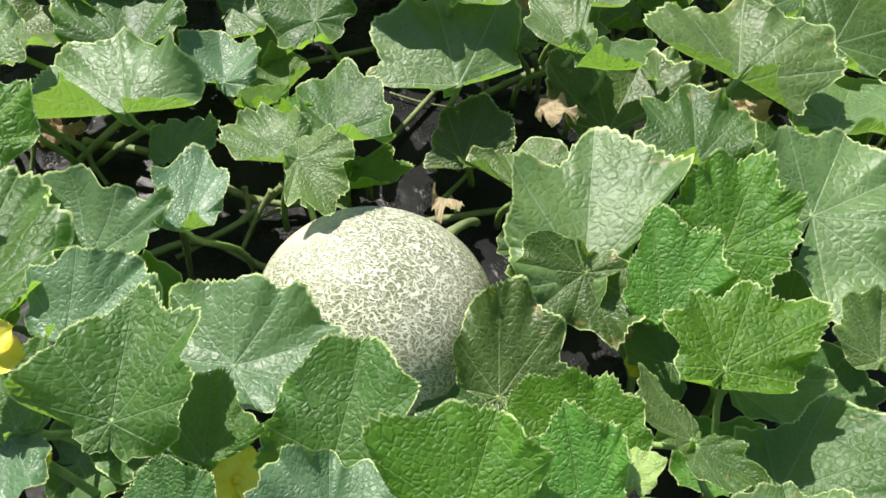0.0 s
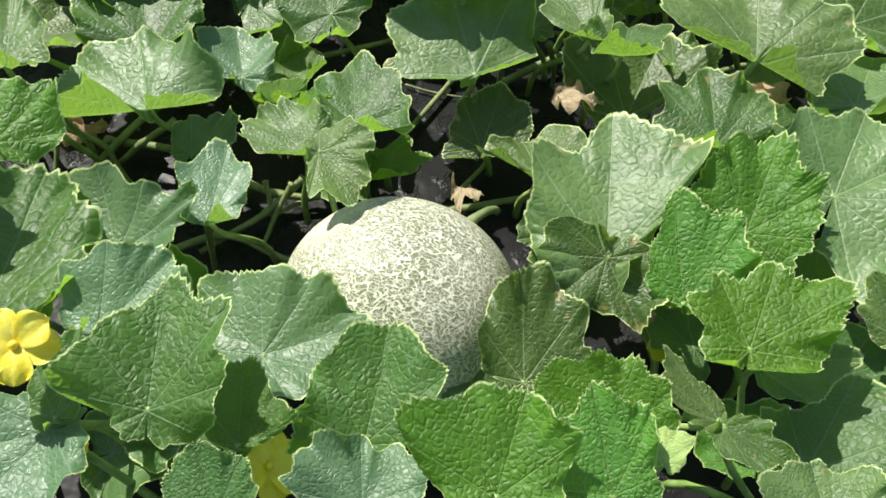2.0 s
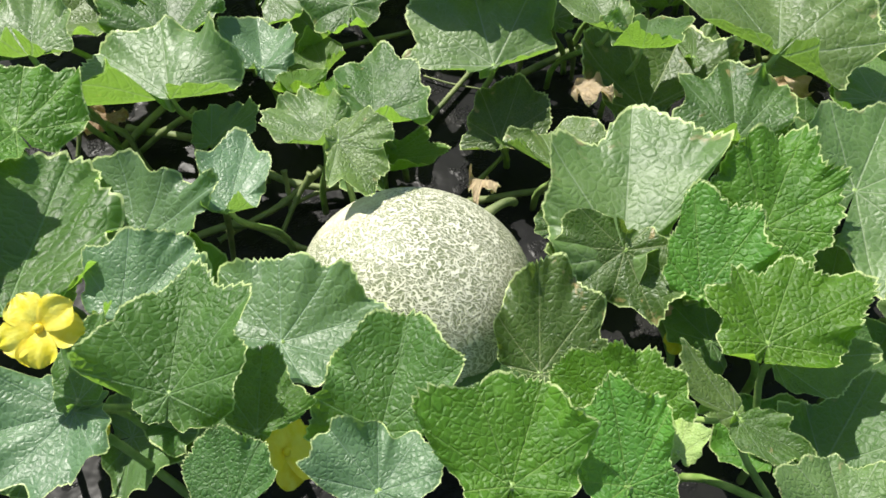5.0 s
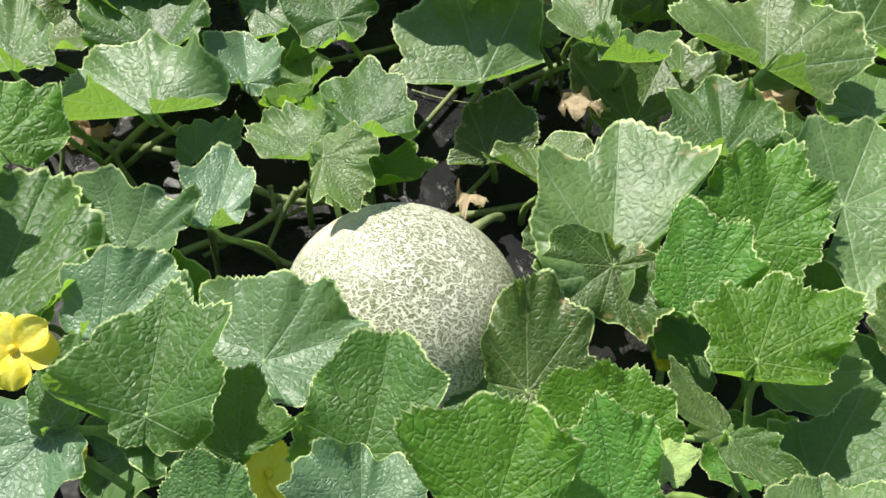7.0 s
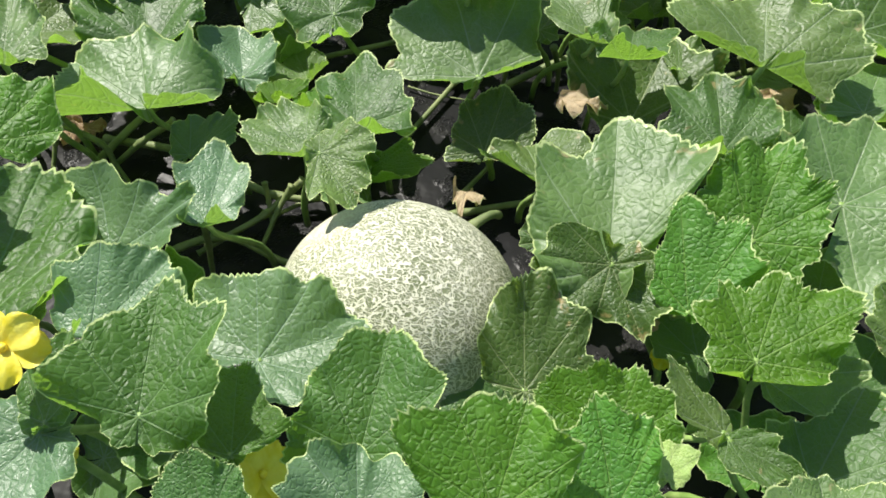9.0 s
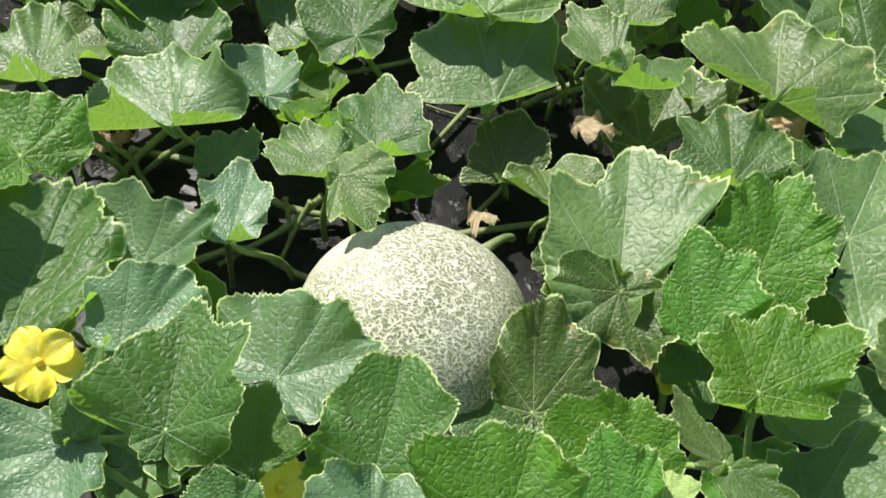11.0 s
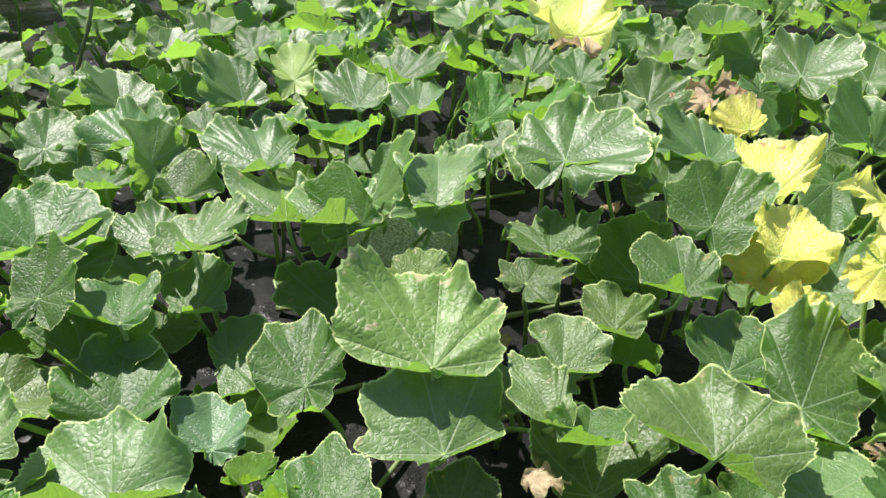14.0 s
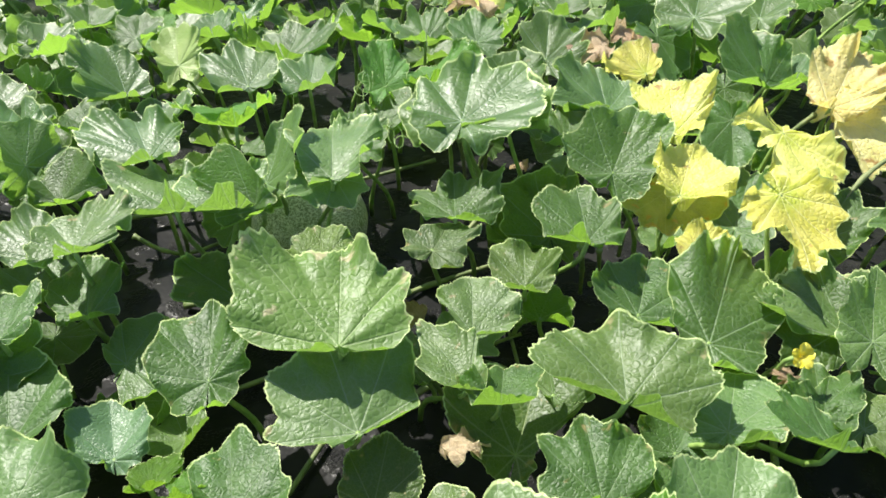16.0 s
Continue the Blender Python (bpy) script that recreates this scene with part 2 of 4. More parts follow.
def outline(reach, base, around):
    """The smooth margin of a leaf through the ends of its lobes; base: how far the two lobes beside the stalk close up."""
    foot = 0.5 * base * (reach[0] + reach[-1])
    turns, far = np.radians((-177, *TURNS, 177)), np.array((foot, *reach, foot))
    ends = np.stack([far * np.sin(turns), far * np.cos(turns)], -1)
    ends = np.concatenate([2 * ends[:1] - ends[1:2], ends, 2 * ends[-1:] - ends[-2:-1]])
    gaps = np.linalg.norm(np.diff(ends[1:-1], axis=0), axis=1)
    where = np.interp(np.linspace(0, gaps.sum(), around), np.concatenate([[0], np.cumsum(gaps)]), np.arange(11))
    i = np.minimum(where.astype(int), 9)
    t = (where - i)[:, None]
    p0, p1, p2, p3 = ends[i], ends[i + 1], ends[i + 2], ends[i + 3]
    pull = 0.36
    m1, m2 = pull * (p2 - p0), pull * (p3 - p1)
    return (2 * t ** 3 - 3 * t ** 2 + 1) * p1 + (t ** 3 - 2 * t ** 2 + t) * m1 + (3 * t ** 2 - 2 * t ** 3) * p2 + (t ** 3 - t ** 2) * m2


def steady(rng, count, knots, smooth):
    """Smooth random values along the margin."""
    row = np.interp(np.arange(count), np.linspace(0, count, knots), rng.normal(size=knots))
    return np.convolve(np.pad(row, smooth, mode="edge"), np.ones(2 * smooth + 1) / (2 * smooth + 1), mode="valid")


def blade(reach, base, cup, lip, crease, wave, teeth, seed, around=190, rings=13):
    """The mesh of one melon leaf: the stalk joins at the origin, the tip points along +y, the face is up.
    lip: a part of the margin that is turned up: its direction in degrees, and in centimetres the fold's distance, middle, half width and height."""
    rng = np.random.RandomState(seed)
    edge = outline(reach, base, around)
    flat = np.hypot(edge[:, 0], edge[:, 1])
    size = flat.mean()
    theta = np.arctan2(edge[:, 0], edge[:, 1])
    path = np.concatenate([[0], np.cumsum(np.linalg.norm(np.diff(edge, axis=0), axis=1))])
    beat = (path / (rng.uniform(0.095, 0.125) * size) + 0.7 * steady(rng, around, 19, 3)) % 1.0
    tooth = np.where(beat < 0.62, beat / 0.62, (1 - beat) / 0.38) ** 1.2 - 0.45
    notch = rng.uniform(0.02, 0.11) * np.abs(np.sin(np.pi * (np.degrees(theta) + rng.uniform(-5, 5)) / 38.0)) ** 3 * (1 + 0.6 * steady(rng, around, 13, 3))
    flat = flat * (1.03 - notch + teeth * tooth * (0.75 + 0.55 * steady(rng, around, 27, 2)) + 0.035 * steady(rng, around, 21, 3))
    edge = edge / np.hypot(edge[:, 0], edge[:, 1])[:, None] * flat[:, None]
    if lip:
        phi, fold, middle, half, height = radians(lip[0]), *(0.01 * c for c in lip[1:])
        ahead, side = np.array((math.sin(phi), math.cos(phi))), np.array((math.cos(phi), -math.sin(phi)))
        place = edge @ ahead
        near = np.clip((place - fold) / (0.30 * size) + 1, 0, 1)
        window = np.clip(1.15 * (1 - ((edge @ side - middle) / (1.25 * half)) ** 2), 0, 1)
        goal = fold + height * window * (1 + 0.25 * steady(rng, around, 17, 2) + 1.2 * teeth * tooth)
        edge = edge + ((goal - place) * near * (window > 0))[:, None] * ahead
    r = np.linspace(0, 1, rings + 1)[1:] ** 0.88
    rr, th = r[:, None] * np.ones(around), np.ones((rings, 1)) * theta
    x, y = r[:, None] * edge[:, 0], r[:, None] * edge[:, 1]
    u, v = x / size, y / size
    z = np.zeros_like(x)
    out = np.hypot(x, y)
    if lip:
        turn, most = 0.0045, radians(86)
        along = x * ahead[0] + y * ahead[1]
        past = np.maximum(along - fold + 0.4 * turn, 0)
        curve = np.minimum(past / turn, most)
        rest = np.maximum(past - turn * most, 0)
        back = turn * np.sin(curve) + rest * math.cos(most) - past
        x, y = x + back * ahead[0], y + back * ahead[1]
        z += turn * (1 - np.cos(curve)) + rest * math.sin(most)
    far = np.minimum(out / size, 1.6)
    p, k = rng.uniform(0, 6.28, 8), rng.randint(0, 3, 3)
    z += size * cup * far ** 2
    z += size * rng.uniform(0.025, 0.060) * (np.abs(np.sin(np.pi * np.degrees(th) / 38.0)) - 0.5) * rr * (1 - 0.25 * rr) * (1 + 0.8 * np.sin(2.5 * th + p[7]))
    z += size * crease * (np.sqrt(u * u + 0.01) - 0.1) * np.clip(v + 0.6, 0, 1) - size * crease * 0.45 * far ** 2
    way = 2 * np.pi * path / path[-1]
    ruffle = 0.8 * np.sin((3 + k[0]) * way + p[0]) + 0.55 * np.sin((7 + k[1]) * way + p[1] + np.sin(2 * way + p[6])) + 0.26 * np.sin((16 + 2 * k[2]) * way + p[2] + 1.5 * np.sin(3 * way + p[7]))
    z += size * wave * (0.14 * rr ** 2 + 1.25 * rr ** 6) * ruffle * (1 + 0.7 * np.sin(2 * th + p[3]))
    z += size * 0.09 * rng.normal() * u * v
    z += size * 0.070 * rr * (np.sin(2 * th + p[3]) + np.sin(3 * th + p[4]))
    z += size * 0.030 * rr ** 1.5 * np.sin(6 * u + p[5]) * np.sin(5 * v + p[6])
    swing = 1 + 0.05 * rr ** 4 * np.sin((11 + k[1]) * th + p[5])
    verts = np.concatenate([[[0, 0, 0]], np.stack([x * swing, y * swing, z], -1).reshape(-1, 3)])
    uv = np.concatenate([[[0, 0]], np.stack([u, v], -1).reshape(-1, 2)])
    rim = np.concatenate([[[0, 0]], np.stack([rr, np.ones((rings, 1)) * path / size], -1).reshape(-1, 2)])
    faces = [(0, 1 + k + 1, 1 + k) for k in range(around - 1)]
    for i in range(rings - 1):
        s = 1 + i * around
        faces += [(s + k, s + k + 1, s + around + k + 1, s + around + k) for k in range(around - 1)]
    me = bpy.data.meshes.new("leaf")
    me.from_pydata(verts.tolist(), [], faces)
    which = np.zeros(len(me.loops), dtype=np.int32)
    me.loops.foreach_get("vertex_index", which)
    for name, values in (("blade", uv), ("rim", rim)):
        me.uv_layers.new(name=name).data.foreach_set("uv", values[which].astype(np.float32).ravel())
    me.polygons.foreach_set("use_smooth", [True] * len(me.polygons))
    me.update()
    return me


# ---- ground ----
def ground():
    s = 400.0
    ob = mesh_object("ground", [(-s, -s, -0.03), (s, -s, -0.03), (s, s, -0.03), (-s, s, -0.03)], [(0, 1, 2, 3)], SOIL)
    tagged(ob, "bare brown field soil under the vines", "soil", kind="structure")
    nx, ny = 220, 220
    xs, ys = np.linspace(-2.6, 3.2, nx), np.linspace(-1.2, 3.6, ny)
    verts = []
    for py in ys:
        for px in xs:
            h = 0.010 * noise.noise((px * 3.1, py * 3.1, 0.3)) + 0.006 * noise.noise((px * 11, py * 9, 4.0)) + 0.0035 * abs(noise.noise((px * 34, py * 21, 9.0)))
            verts.append((px, py, h))
    faces = [(j * nx + i, j * nx + i + 1, (j + 1) * nx + i + 1, (j + 1) * nx + i) for j in range(ny - 1) for i in range(nx - 1)]
    film = mesh_object("mulch_film", verts, faces, FILM)
    tagged(film, "wrinkled black plastic mulch film on the bed", "plastic film", kind="structure")


ground()


# ---- plants ----
CROWNS = [(-0.75, 0.05), (-0.33, -0.10), (0.10, 0.05), (0.52, 0.02), (1.0, 0.2), (-0.85, 0.75), (-0.28, 0.42), (0.15, 0.50), (0.95, 0.75), (1.6, 0.9),
          (-1.2, 1.5), (-0.5, 1.1), (0.1, 1.05), (0.7, 1.2), (1.4, 1.7), (-0.8, 2.1), (0.0, 1.9), (0.8, 2.1), (0.0, -0.62), (0.45, -0.55), (-0.5, -0.6), (2.1, 1.4), (0.3, 2.8), (-1.0, 2.9), (1.6, 2.7)]
PLANTS = []
for cx, cy in CROWNS:
    plant = new("melon_plant")
    plant.matrix_basis = pose(cx, cy, 0)
    PLANTS.append(tagged(plant, "leafy green cantaloupe vine sprawling over black plastic film", "melon plant", "melon plants in the bed"))
sick = new("melon_plant")
sick.matrix_basis = pose(0.52, 0.42, 0)
tagged(sick, "yellowing cantaloupe vine with dying yellow leaves", "melon plant", "melon plants in the bed")
COUNT = [0]
RNG = random.Random(11)


def owner(x, y, tone):
    if tone in ("yellow", "sere", "yellowgreen") and x > 0.2:
        return sick
    return min(PLANTS, key=lambda p: (p.location.x - x) ** 2 + (p.location.y - y) ** 2)


def petiole(ob, m, length):
    """The stalk of a leaf, from the blade down to the runner on the film."""
    foot = m.translation
    lean = m.to_3x3() @ Vector((0, 1, 0))
    drop = max(foot.z - 0.006, 0.01)
    off = Vector((lean.x, lean.y, 0)) * RNG.uniform(0.1, 0.5) * drop + Vector((RNG.uniform(-1, 1), RNG.uniform(-0.2, 1), 0)) * 0.25 * drop
    low = Vector((foot.x, foot.y, 0.006)) + off
    down = -(m.to_3x3() @ Vector((0, 0, 1)))
    line = bend(foot, foot + down * drop * 0.35, low + Vector((0, 0, drop * 0.45)), low, 8)
    back = m.inverted()
    thick = 0.0026 + 0.012 * length
    verts, faces = tube([back @ p for p in line], [thick * (0.75 + 0.05 * i) for i in range(8)], 6)
    part = mesh_object("petiole", verts, faces, STEM)
    part.parent = ob


TEETH = {"fresh": 0.062, "rough": 0.055, "lightgreen": 0.04, "dry": 0.04, "sere": 0.06}
WITHERED = {"yellow": "yellow withering leaf", "sere": "yellow leaf with brown dry patches", "dry": "dry brown shrivelled leaf", "yellowgreen": "leaf turning yellow and brown"}


def leaf(x, y, z, rx, ry, rz, reach, base=0.6, lip=None, crease=0.24, cup=0.16, wave=0.085, stalk=True, tone="green"):
    """One leaf; reach: how far its nine lobes go from the stalk, in centimetres."""
    COUNT[0] += 1
    me = blade([0.01 * c for c in reach], base, cup, lip, crease, wave, TEETH.get(tone, 0.036), COUNT[0])
    me.materials.append(LEAF[tone])
    ob = new("leaf", me)
    m = pose(x, y, z, rx, ry, rz)
    under(ob, owner(x, y, tone), m)
    if stalk:
        petiole(ob, m, 0.01 * sum(reach) / 9)
    if tone in WITHERED:
        ob["label"] = WITHERED[tone]
    return ob


# ---- leaves, each at its own place: joint x y z, turn in degrees, reach of the lobes from left of the stalk over the tip to its right ----
leaf(-0.196, 0.085, 0.133, 5, -2, 18, (4.9, 6.4, 8.7, 9.3, 8.3, 7.1, 6.3, 5.2, 2.6), base=0.92, lip=(-173, 0.2, 4.8, 4.0, 2.6), crease=0.10, cup=0.06, tone="pale")
leaf(-0.142, 0.163, 0.098, 6, -1, 15, (1.1, 0.7, 3.3, 6.0, 6.2, 5.3, 3.7, 2.4, 1.6), base=0.94, tone="glaucous")
leaf(-0.298, 0.090, 0.170, 7, 4, 16, (3.0, 4.2, 5.6, 7.1, 9.2, 4.9, 3.4, 1.7, 1.8), base=0.95, lip=(176, 0.2, -0.6, 3.0, 1.6), cup=0.06, tone="pale")
leaf(-0.102, 0.125, 0.106, -5, -2, -20, (1.2, 1.8, 2.7, 3.6, 4.0, 3.1, 1.1, 1.1, 1.1), base=0.95, lip=(148, 0.2, 0.0, 3.4, 1.3), cup=0.06, tone="fresh")
leaf(-0.025, 0.076, 0.127, 8, -1, 8, (1.3, 2.0, 2.5, 5.4, 7.9, 6.0, 4.7, 4.5, 1.0), base=0.52, lip=(-176, 0.6, -1.5, 3.4, 1.8), crease=0.20, cup=0.06, tone="green")
leaf(-0.063, 0.103, 0.115, -7, -11, 7, (1.2, 1.8, 2.3, 3.7, 4.8, 4.0, 2.5, 1.2, 0.5), base=0.74, lip=(175, 0.2, 0.4, 3.4, 1.6), cup=0.06, tone="fresh")
leaf(-0.057, 0.032, 0.142, 4, -4, 42, (0.6, 1.2, 1.9, 5.6, 6.1, 4.9, 3.3, 1.5, 1.0), base=0.94, lip=(-146, 0.2, 2.0, 2.6, 1.0), cup=0.06, tone="pale")
leaf(-0.040, 0.011, 0.165, -11, 4, -145, (1.9, 3.1, 4.2, 4.0, 5.0, 3.9, 1.3, 0.9, 1.2), base=0.92, tone="pale")
leaf(-0.025, 0.081, 0.067, 4, 4, -44, (1.0, 1.2, 1.3, 2.5, 5.5, 5.7, 3.3, 2.1, 1.5), base=0.71, lip=(130, 1.1, -2.4, 3.4, 1.0), cup=0.06, tone="fresh")
leaf(0.071, 0.151, 0.118, 14, -1, 16, (2.3, 2.5, 7.8, 9.5, 10.5, 10.2, 6.9, 3.5, 4.2), base=0.95, lip=(171, 0.2, -2.0, 3.5, 0.8), crease=0.12, cup=0.06, tone="pale")
leaf(0.079, 0.111, 0.066, 23, 7, -15, (1.6, 3.4, 3.5, 5.0, 6.6, 5.6, 4.0, 0.9, 0.9), base=0.72, lip=(161, 0.7, 1.6, 2.5, 0.8), cup=0.06, tone="old")
leaf(0.164, -0.055, 0.131, 14, -1, -6, (4.0, 5.1, 6.1, 9.4, 10.9, 10.5, 2.9, 1.4, 2.4), base=0.93, crease=0.40, tone="pale")
leaf(0.164, -0.055, 0.136, -25, 10, -160, (1.4, 2.4, 3.0, 4.3, 5.0, 3.6, 4.3, 5.1, 4.4), base=0.80, tone="old")
leaf(0.252, 0.042, 0.148, 9, 0, -3, (1.3, 1.6, 4.6, 6.5, 7.0, 6.9, 4.8, 0.8, 1.4), base=0.95, lip=(-172, 0.2, 2.4, 3.1, 1.6), cup=0.06, tone="green")
leaf(0.292, 0.118, 0.166, 8, 2, -11, (1.0, 2.9, 8.3, 8.8, 8.6, 7.6, 8.1, 5.1, 3.3), base=0.84, lip=(-163, 0.2, 3.3, 2.8, 1.6), cup=0.06, tone="pale")
leaf(0.260, -0.036, 0.143, 18, 7, -21, (1.6, 2.3, 4.9, 6.4, 7.6, 5.8, 4.2, 3.9, 2.8), base=0.80, tone="fresh")
leaf(0.211, -0.090, 0.135, 22, -1, 3, (0.6, 0.5, 2.3, 3.7, 7.3, 6.3, 4.5, 2.2, 0.7), base=0.95, tone="fresh")
leaf(0.230, -0.143, 0.173, 15, 7, -22, (2.1, 2.7, 4.4, 4.6, 5.6, 7.2, 4.5, 1.7, 1.2), base=0.84, lip=(162, 0.9, 0.2, 3.4, 1.3), cup=0.06, tone="fresh")
leaf(0.210, -0.181, 0.160, 12, 5, 40, (0.8, 1.3, 1.7, 4.6, 4.6, 1.5, 0.9, 0.6, 0.3), base=0.73, crease=0.20, tone="pale")
leaf(0.209, -0.187, 0.167, 8, -1, -126, (0.4, 0.5, 1.1, 2.2, 3.9, 2.8, 1.8, 0.8, 0.4), base=0.95, tone="green")
leaf(0.270, -0.194, 0.120, 6, -3, -36, (1.3, 1.5, 4.0, 3.8, 7.3, 7.9, 5.8, 2.3, 1.0), base=0.95, tone="green")
leaf(0.242, -0.141, 0.150, -11, 16, -125, (2.5, 3.4, 4.3, 5.1, 3.6, 1.8, 0.8, 0.5, 1.2), base=0.90, tone="pale")
leaf(0.330, -0.000, 0.142, 11, 3, -27, (2.9, 4.2, 5.4, 6.5, 8.4, 7.2, 5.9, 6.5, 8.0), base=0.80, tone="pale")
leaf(0.326, 0.037, 0.108, 16, 4, -12, (0.6, 1.0, 2.3, 5.6, 5.9, 4.0, 2.5, 1.7, 1.2), base=0.91, tone="pale")
leaf(0.208, 0.136, 0.085, 18, 8, -23, (2.9, 4.2, 8.6, 8.3, 8.8, 9.0, 1.7, 2.0, 2.4), base=0.95, tone="old")
leaf(0.250, 0.178, 0.110, 4, 4, -39, (0.9, 0.8, 2.6, 3.1, 3.7, 4.0, 3.5, 1.3, 1.1), base=0.95, tone="pale")
leaf(0.194, 0.147, 0.146, 6, 1, -14, (1.1, 1.9, 4.0, 3.9, 4.0, 5.8, 3.0, 1.2, 0.9), base=0.53, lip=(174, 0.2, -0.4, 3.1, 2.6), cup=0.06, tone="green")
leaf(0.169, 0.164, 0.150, 13, 0, 25, (0.8, 1.2, 1.6, 4.7, 8.1, 5.4, 2.1, 1.5, 0.9), base=0.48, lip=(-149, 0.2, -0.1, 3.0, 0.9), cup=0.06, tone="pale")
leaf(0.124, 0.042, 0.110, 0, 0, 15, (3.0, 4.2, 5.5, 4.9, 4.5, 5.6, 5.0, 2.5, 1.1), base=0.86, lip=(-140, 0.2, 2.2, 3.2, 1.0), cup=0.06, tone="pale")
leaf(0.125, 0.007, 0.075, 3, 5, -54, (1.6, 1.9, 2.6, 3.0, 4.7, 3.9, 2.4, 0.7, 1.0), base=0.95, tone="old")
leaf(0.106, -0.142, 0.119, 19, -1, 2, (1.4, 0.8, 3.0, 4.7, 7.5, 6.1, 4.8, 4.0, 3.0), base=0.90, crease=0.15, tone="old")
leaf(0.102, -0.144, 0.087, 8, -15, 63, (1.1, 1.1, 1.4, 4.6, 5.9, 4.9, 3.5, 1.3, 1.2), base=0.95, tone="old")
leaf(0.017, -0.211, 0.187, 21, 4, -10, (1.0, 3.5, 3.6, 4.9, 6.5, 5.4, 2.7, 1.6, 1.3), base=0.95, crease=0.35, tone="rough")
leaf(-0.088, -0.206, 0.210, 19, -1, 3, (1.6, 1.8, 4.2, 4.5, 6.7, 6.1, 4.3, 3.2, 2.0), base=0.70, crease=0.50, tone="rough")
leaf(-0.050, -0.153, 0.168, 1, 3, -68, (4.1, 6.2, 4.9, 5.2, 6.3, 3.5, 4.1, 2.9, 1.9), base=0.80, tone="glaucous")
leaf(-0.143, -0.149, 0.182, 3, 6, -34, (0.7, 2.4, 4.3, 5.3, 5.9, 5.3, 0.6, 0.6, 0.6), base=0.95, tone="glaucous")
leaf(-0.180, -0.058, 0.130, 15, -8, 17, (3.9, 5.1, 4.7, 7.6, 6.9, 5.3, 6.7, 4.8, 2.1), base=0.92, crease=0.10, tone="glaucous")
leaf(-0.119, -0.031, 0.134, 9, 0, -0, (0.8, 1.2, 1.6, 5.2, 7.1, 4.4, 1.9, 1.3, 0.7), base=0.54, lip=(168, 0.2, -0.4, 2.6, 2.1), cup=0.06, tone="glaucous")
leaf(-0.216, -0.146, 0.175, 1, 6, 7, (0.8, 1.1, 3.4, 11.9, 14.1, 8.8, 5.9, 2.5, 0.3), base=0.89, lip=(164, 0.2, -1.8, 2.3, 1.3), cup=0.06, tone="rough")
leaf(-0.144, -0.204, 0.190, 12, -4, -6, (0.9, 1.3, 1.6, 3.5, 5.2, 2.7, 1.0, 0.5, 0.4), base=0.91, tone="green")
leaf(-0.149, -0.207, 0.182, -1, -3, 110, (2.2, 3.7, 4.3, 4.8, 4.9, 5.3, 2.4, 1.3, 1.8), base=0.80, tone="glaucous")
leaf(-0.043, -0.219, 0.199, 7, 8, 8, (0.5, 0.6, 1.6, 3.3, 4.9, 3.1, 3.1, 0.6, 0.6), base=0.95, crease=0.40, tone="rough")
leaf(-0.045, -0.256, 0.206, 11, -4, 19, (1.4, 1.6, 2.0, 3.2, 3.7, 3.0, 2.5, 1.2, 1.0), base=0.95, tone="rough")
leaf(0.020, -0.243, 0.192, 6, -1, 6, (1.3, 1.7, 3.7, 3.9, 3.2, 3.2, 3.6, 2.0, 1.5), base=0.95, tone="glaucous")
leaf(0.082, -0.246, 0.222, 19, 5, -15, (1.5, 2.2, 5.5, 4.8, 4.7, 4.2, 2.9, 1.8, 0.9), base=0.64, crease=0.30, tone="fresh")
leaf(0.135, -0.241, 0.215, 19, -4, 10, (1.2, 1.6, 2.4, 3.6, 4.8, 4.1, 2.1, 2.1, 1.4), base=0.66, tone="fresh")
leaf(0.159, -0.225, 0.215, -5, 2, 16, (0.3, 0.4, 1.0, 1.8, 2.4, 1.6, 1.9, 0.9, 0.7), base=0.90, tone="lime")
leaf(0.143, -0.199, 0.180, 21, -7, 17, (1.8, 2.3, 3.4, 5.0, 4.2, 4.1, 3.9, 3.4, 1.0), base=0.92, tone="fresh")
leaf(0.245, -0.241, 0.180, 6, -0, 3, (1.7, 2.2, 3.8, 3.5, 3.0, 3.0, 3.8, 1.7, 1.0), base=0.93, tone="pale")
leaf(0.351, -0.109, 0.130, 12, -3, -12, (0.9, 1.7, 3.2, 4.3, 4.6, 4.7, 3.0, 2.0, 1.1), base=0.25, tone="pale")
leaf(0.322, -0.049, 0.090, 5, 2, -21, (2.3, 2.7, 3.0, 3.4, 4.8, 4.0, 2.2, 1.5, 1.8), base=0.95, tone="green")
leaf(-0.221, -0.118, 0.150, 11, -0, 0, (1.2, 1.7, 2.4, 3.2, 3.8, 2.8, 3.1, 2.5, 0.7), base=0.93, tone="green")
leaf(-0.176, 0.083, 0.080, 5, 3, -30, (1.4, 1.8, 2.9, 4.0, 5.2, 4.9, 2.7, 0.6, 0.9), base=0.94, tone="glaucous")
leaf(0.059, 0.210, 0.165, 11, 0, -2, (2.6, 4.8, 10.7, 13.4, 11.7, 10.3, 6.6, 2.8, 1.5), base=0.25, lip=(-179, 0.2, -3.3, 2.8, 1.0), crease=0.12, cup=0.06, tone="lightgreen")
leaf(-0.062, 0.215, 0.131, 14, -1, 3, (3.4, 4.0, 6.0, 8.1, 8.8, 6.4, 3.7, 2.6, 2.8), base=0.90, lip=(175, 2.8, 0.2, 3.1, 0.9), cup=0.06, tone="green")
leaf(0.342, 0.232, 0.150, 10, 5, -25, (1.6, 2.9, 5.6, 6.9, 8.3, 7.1, 4.3, 2.4, 1.4), base=0.95, lip=(170, 0.8, -1.6, 3.1, 0.9), cup=0.06, tone="green")
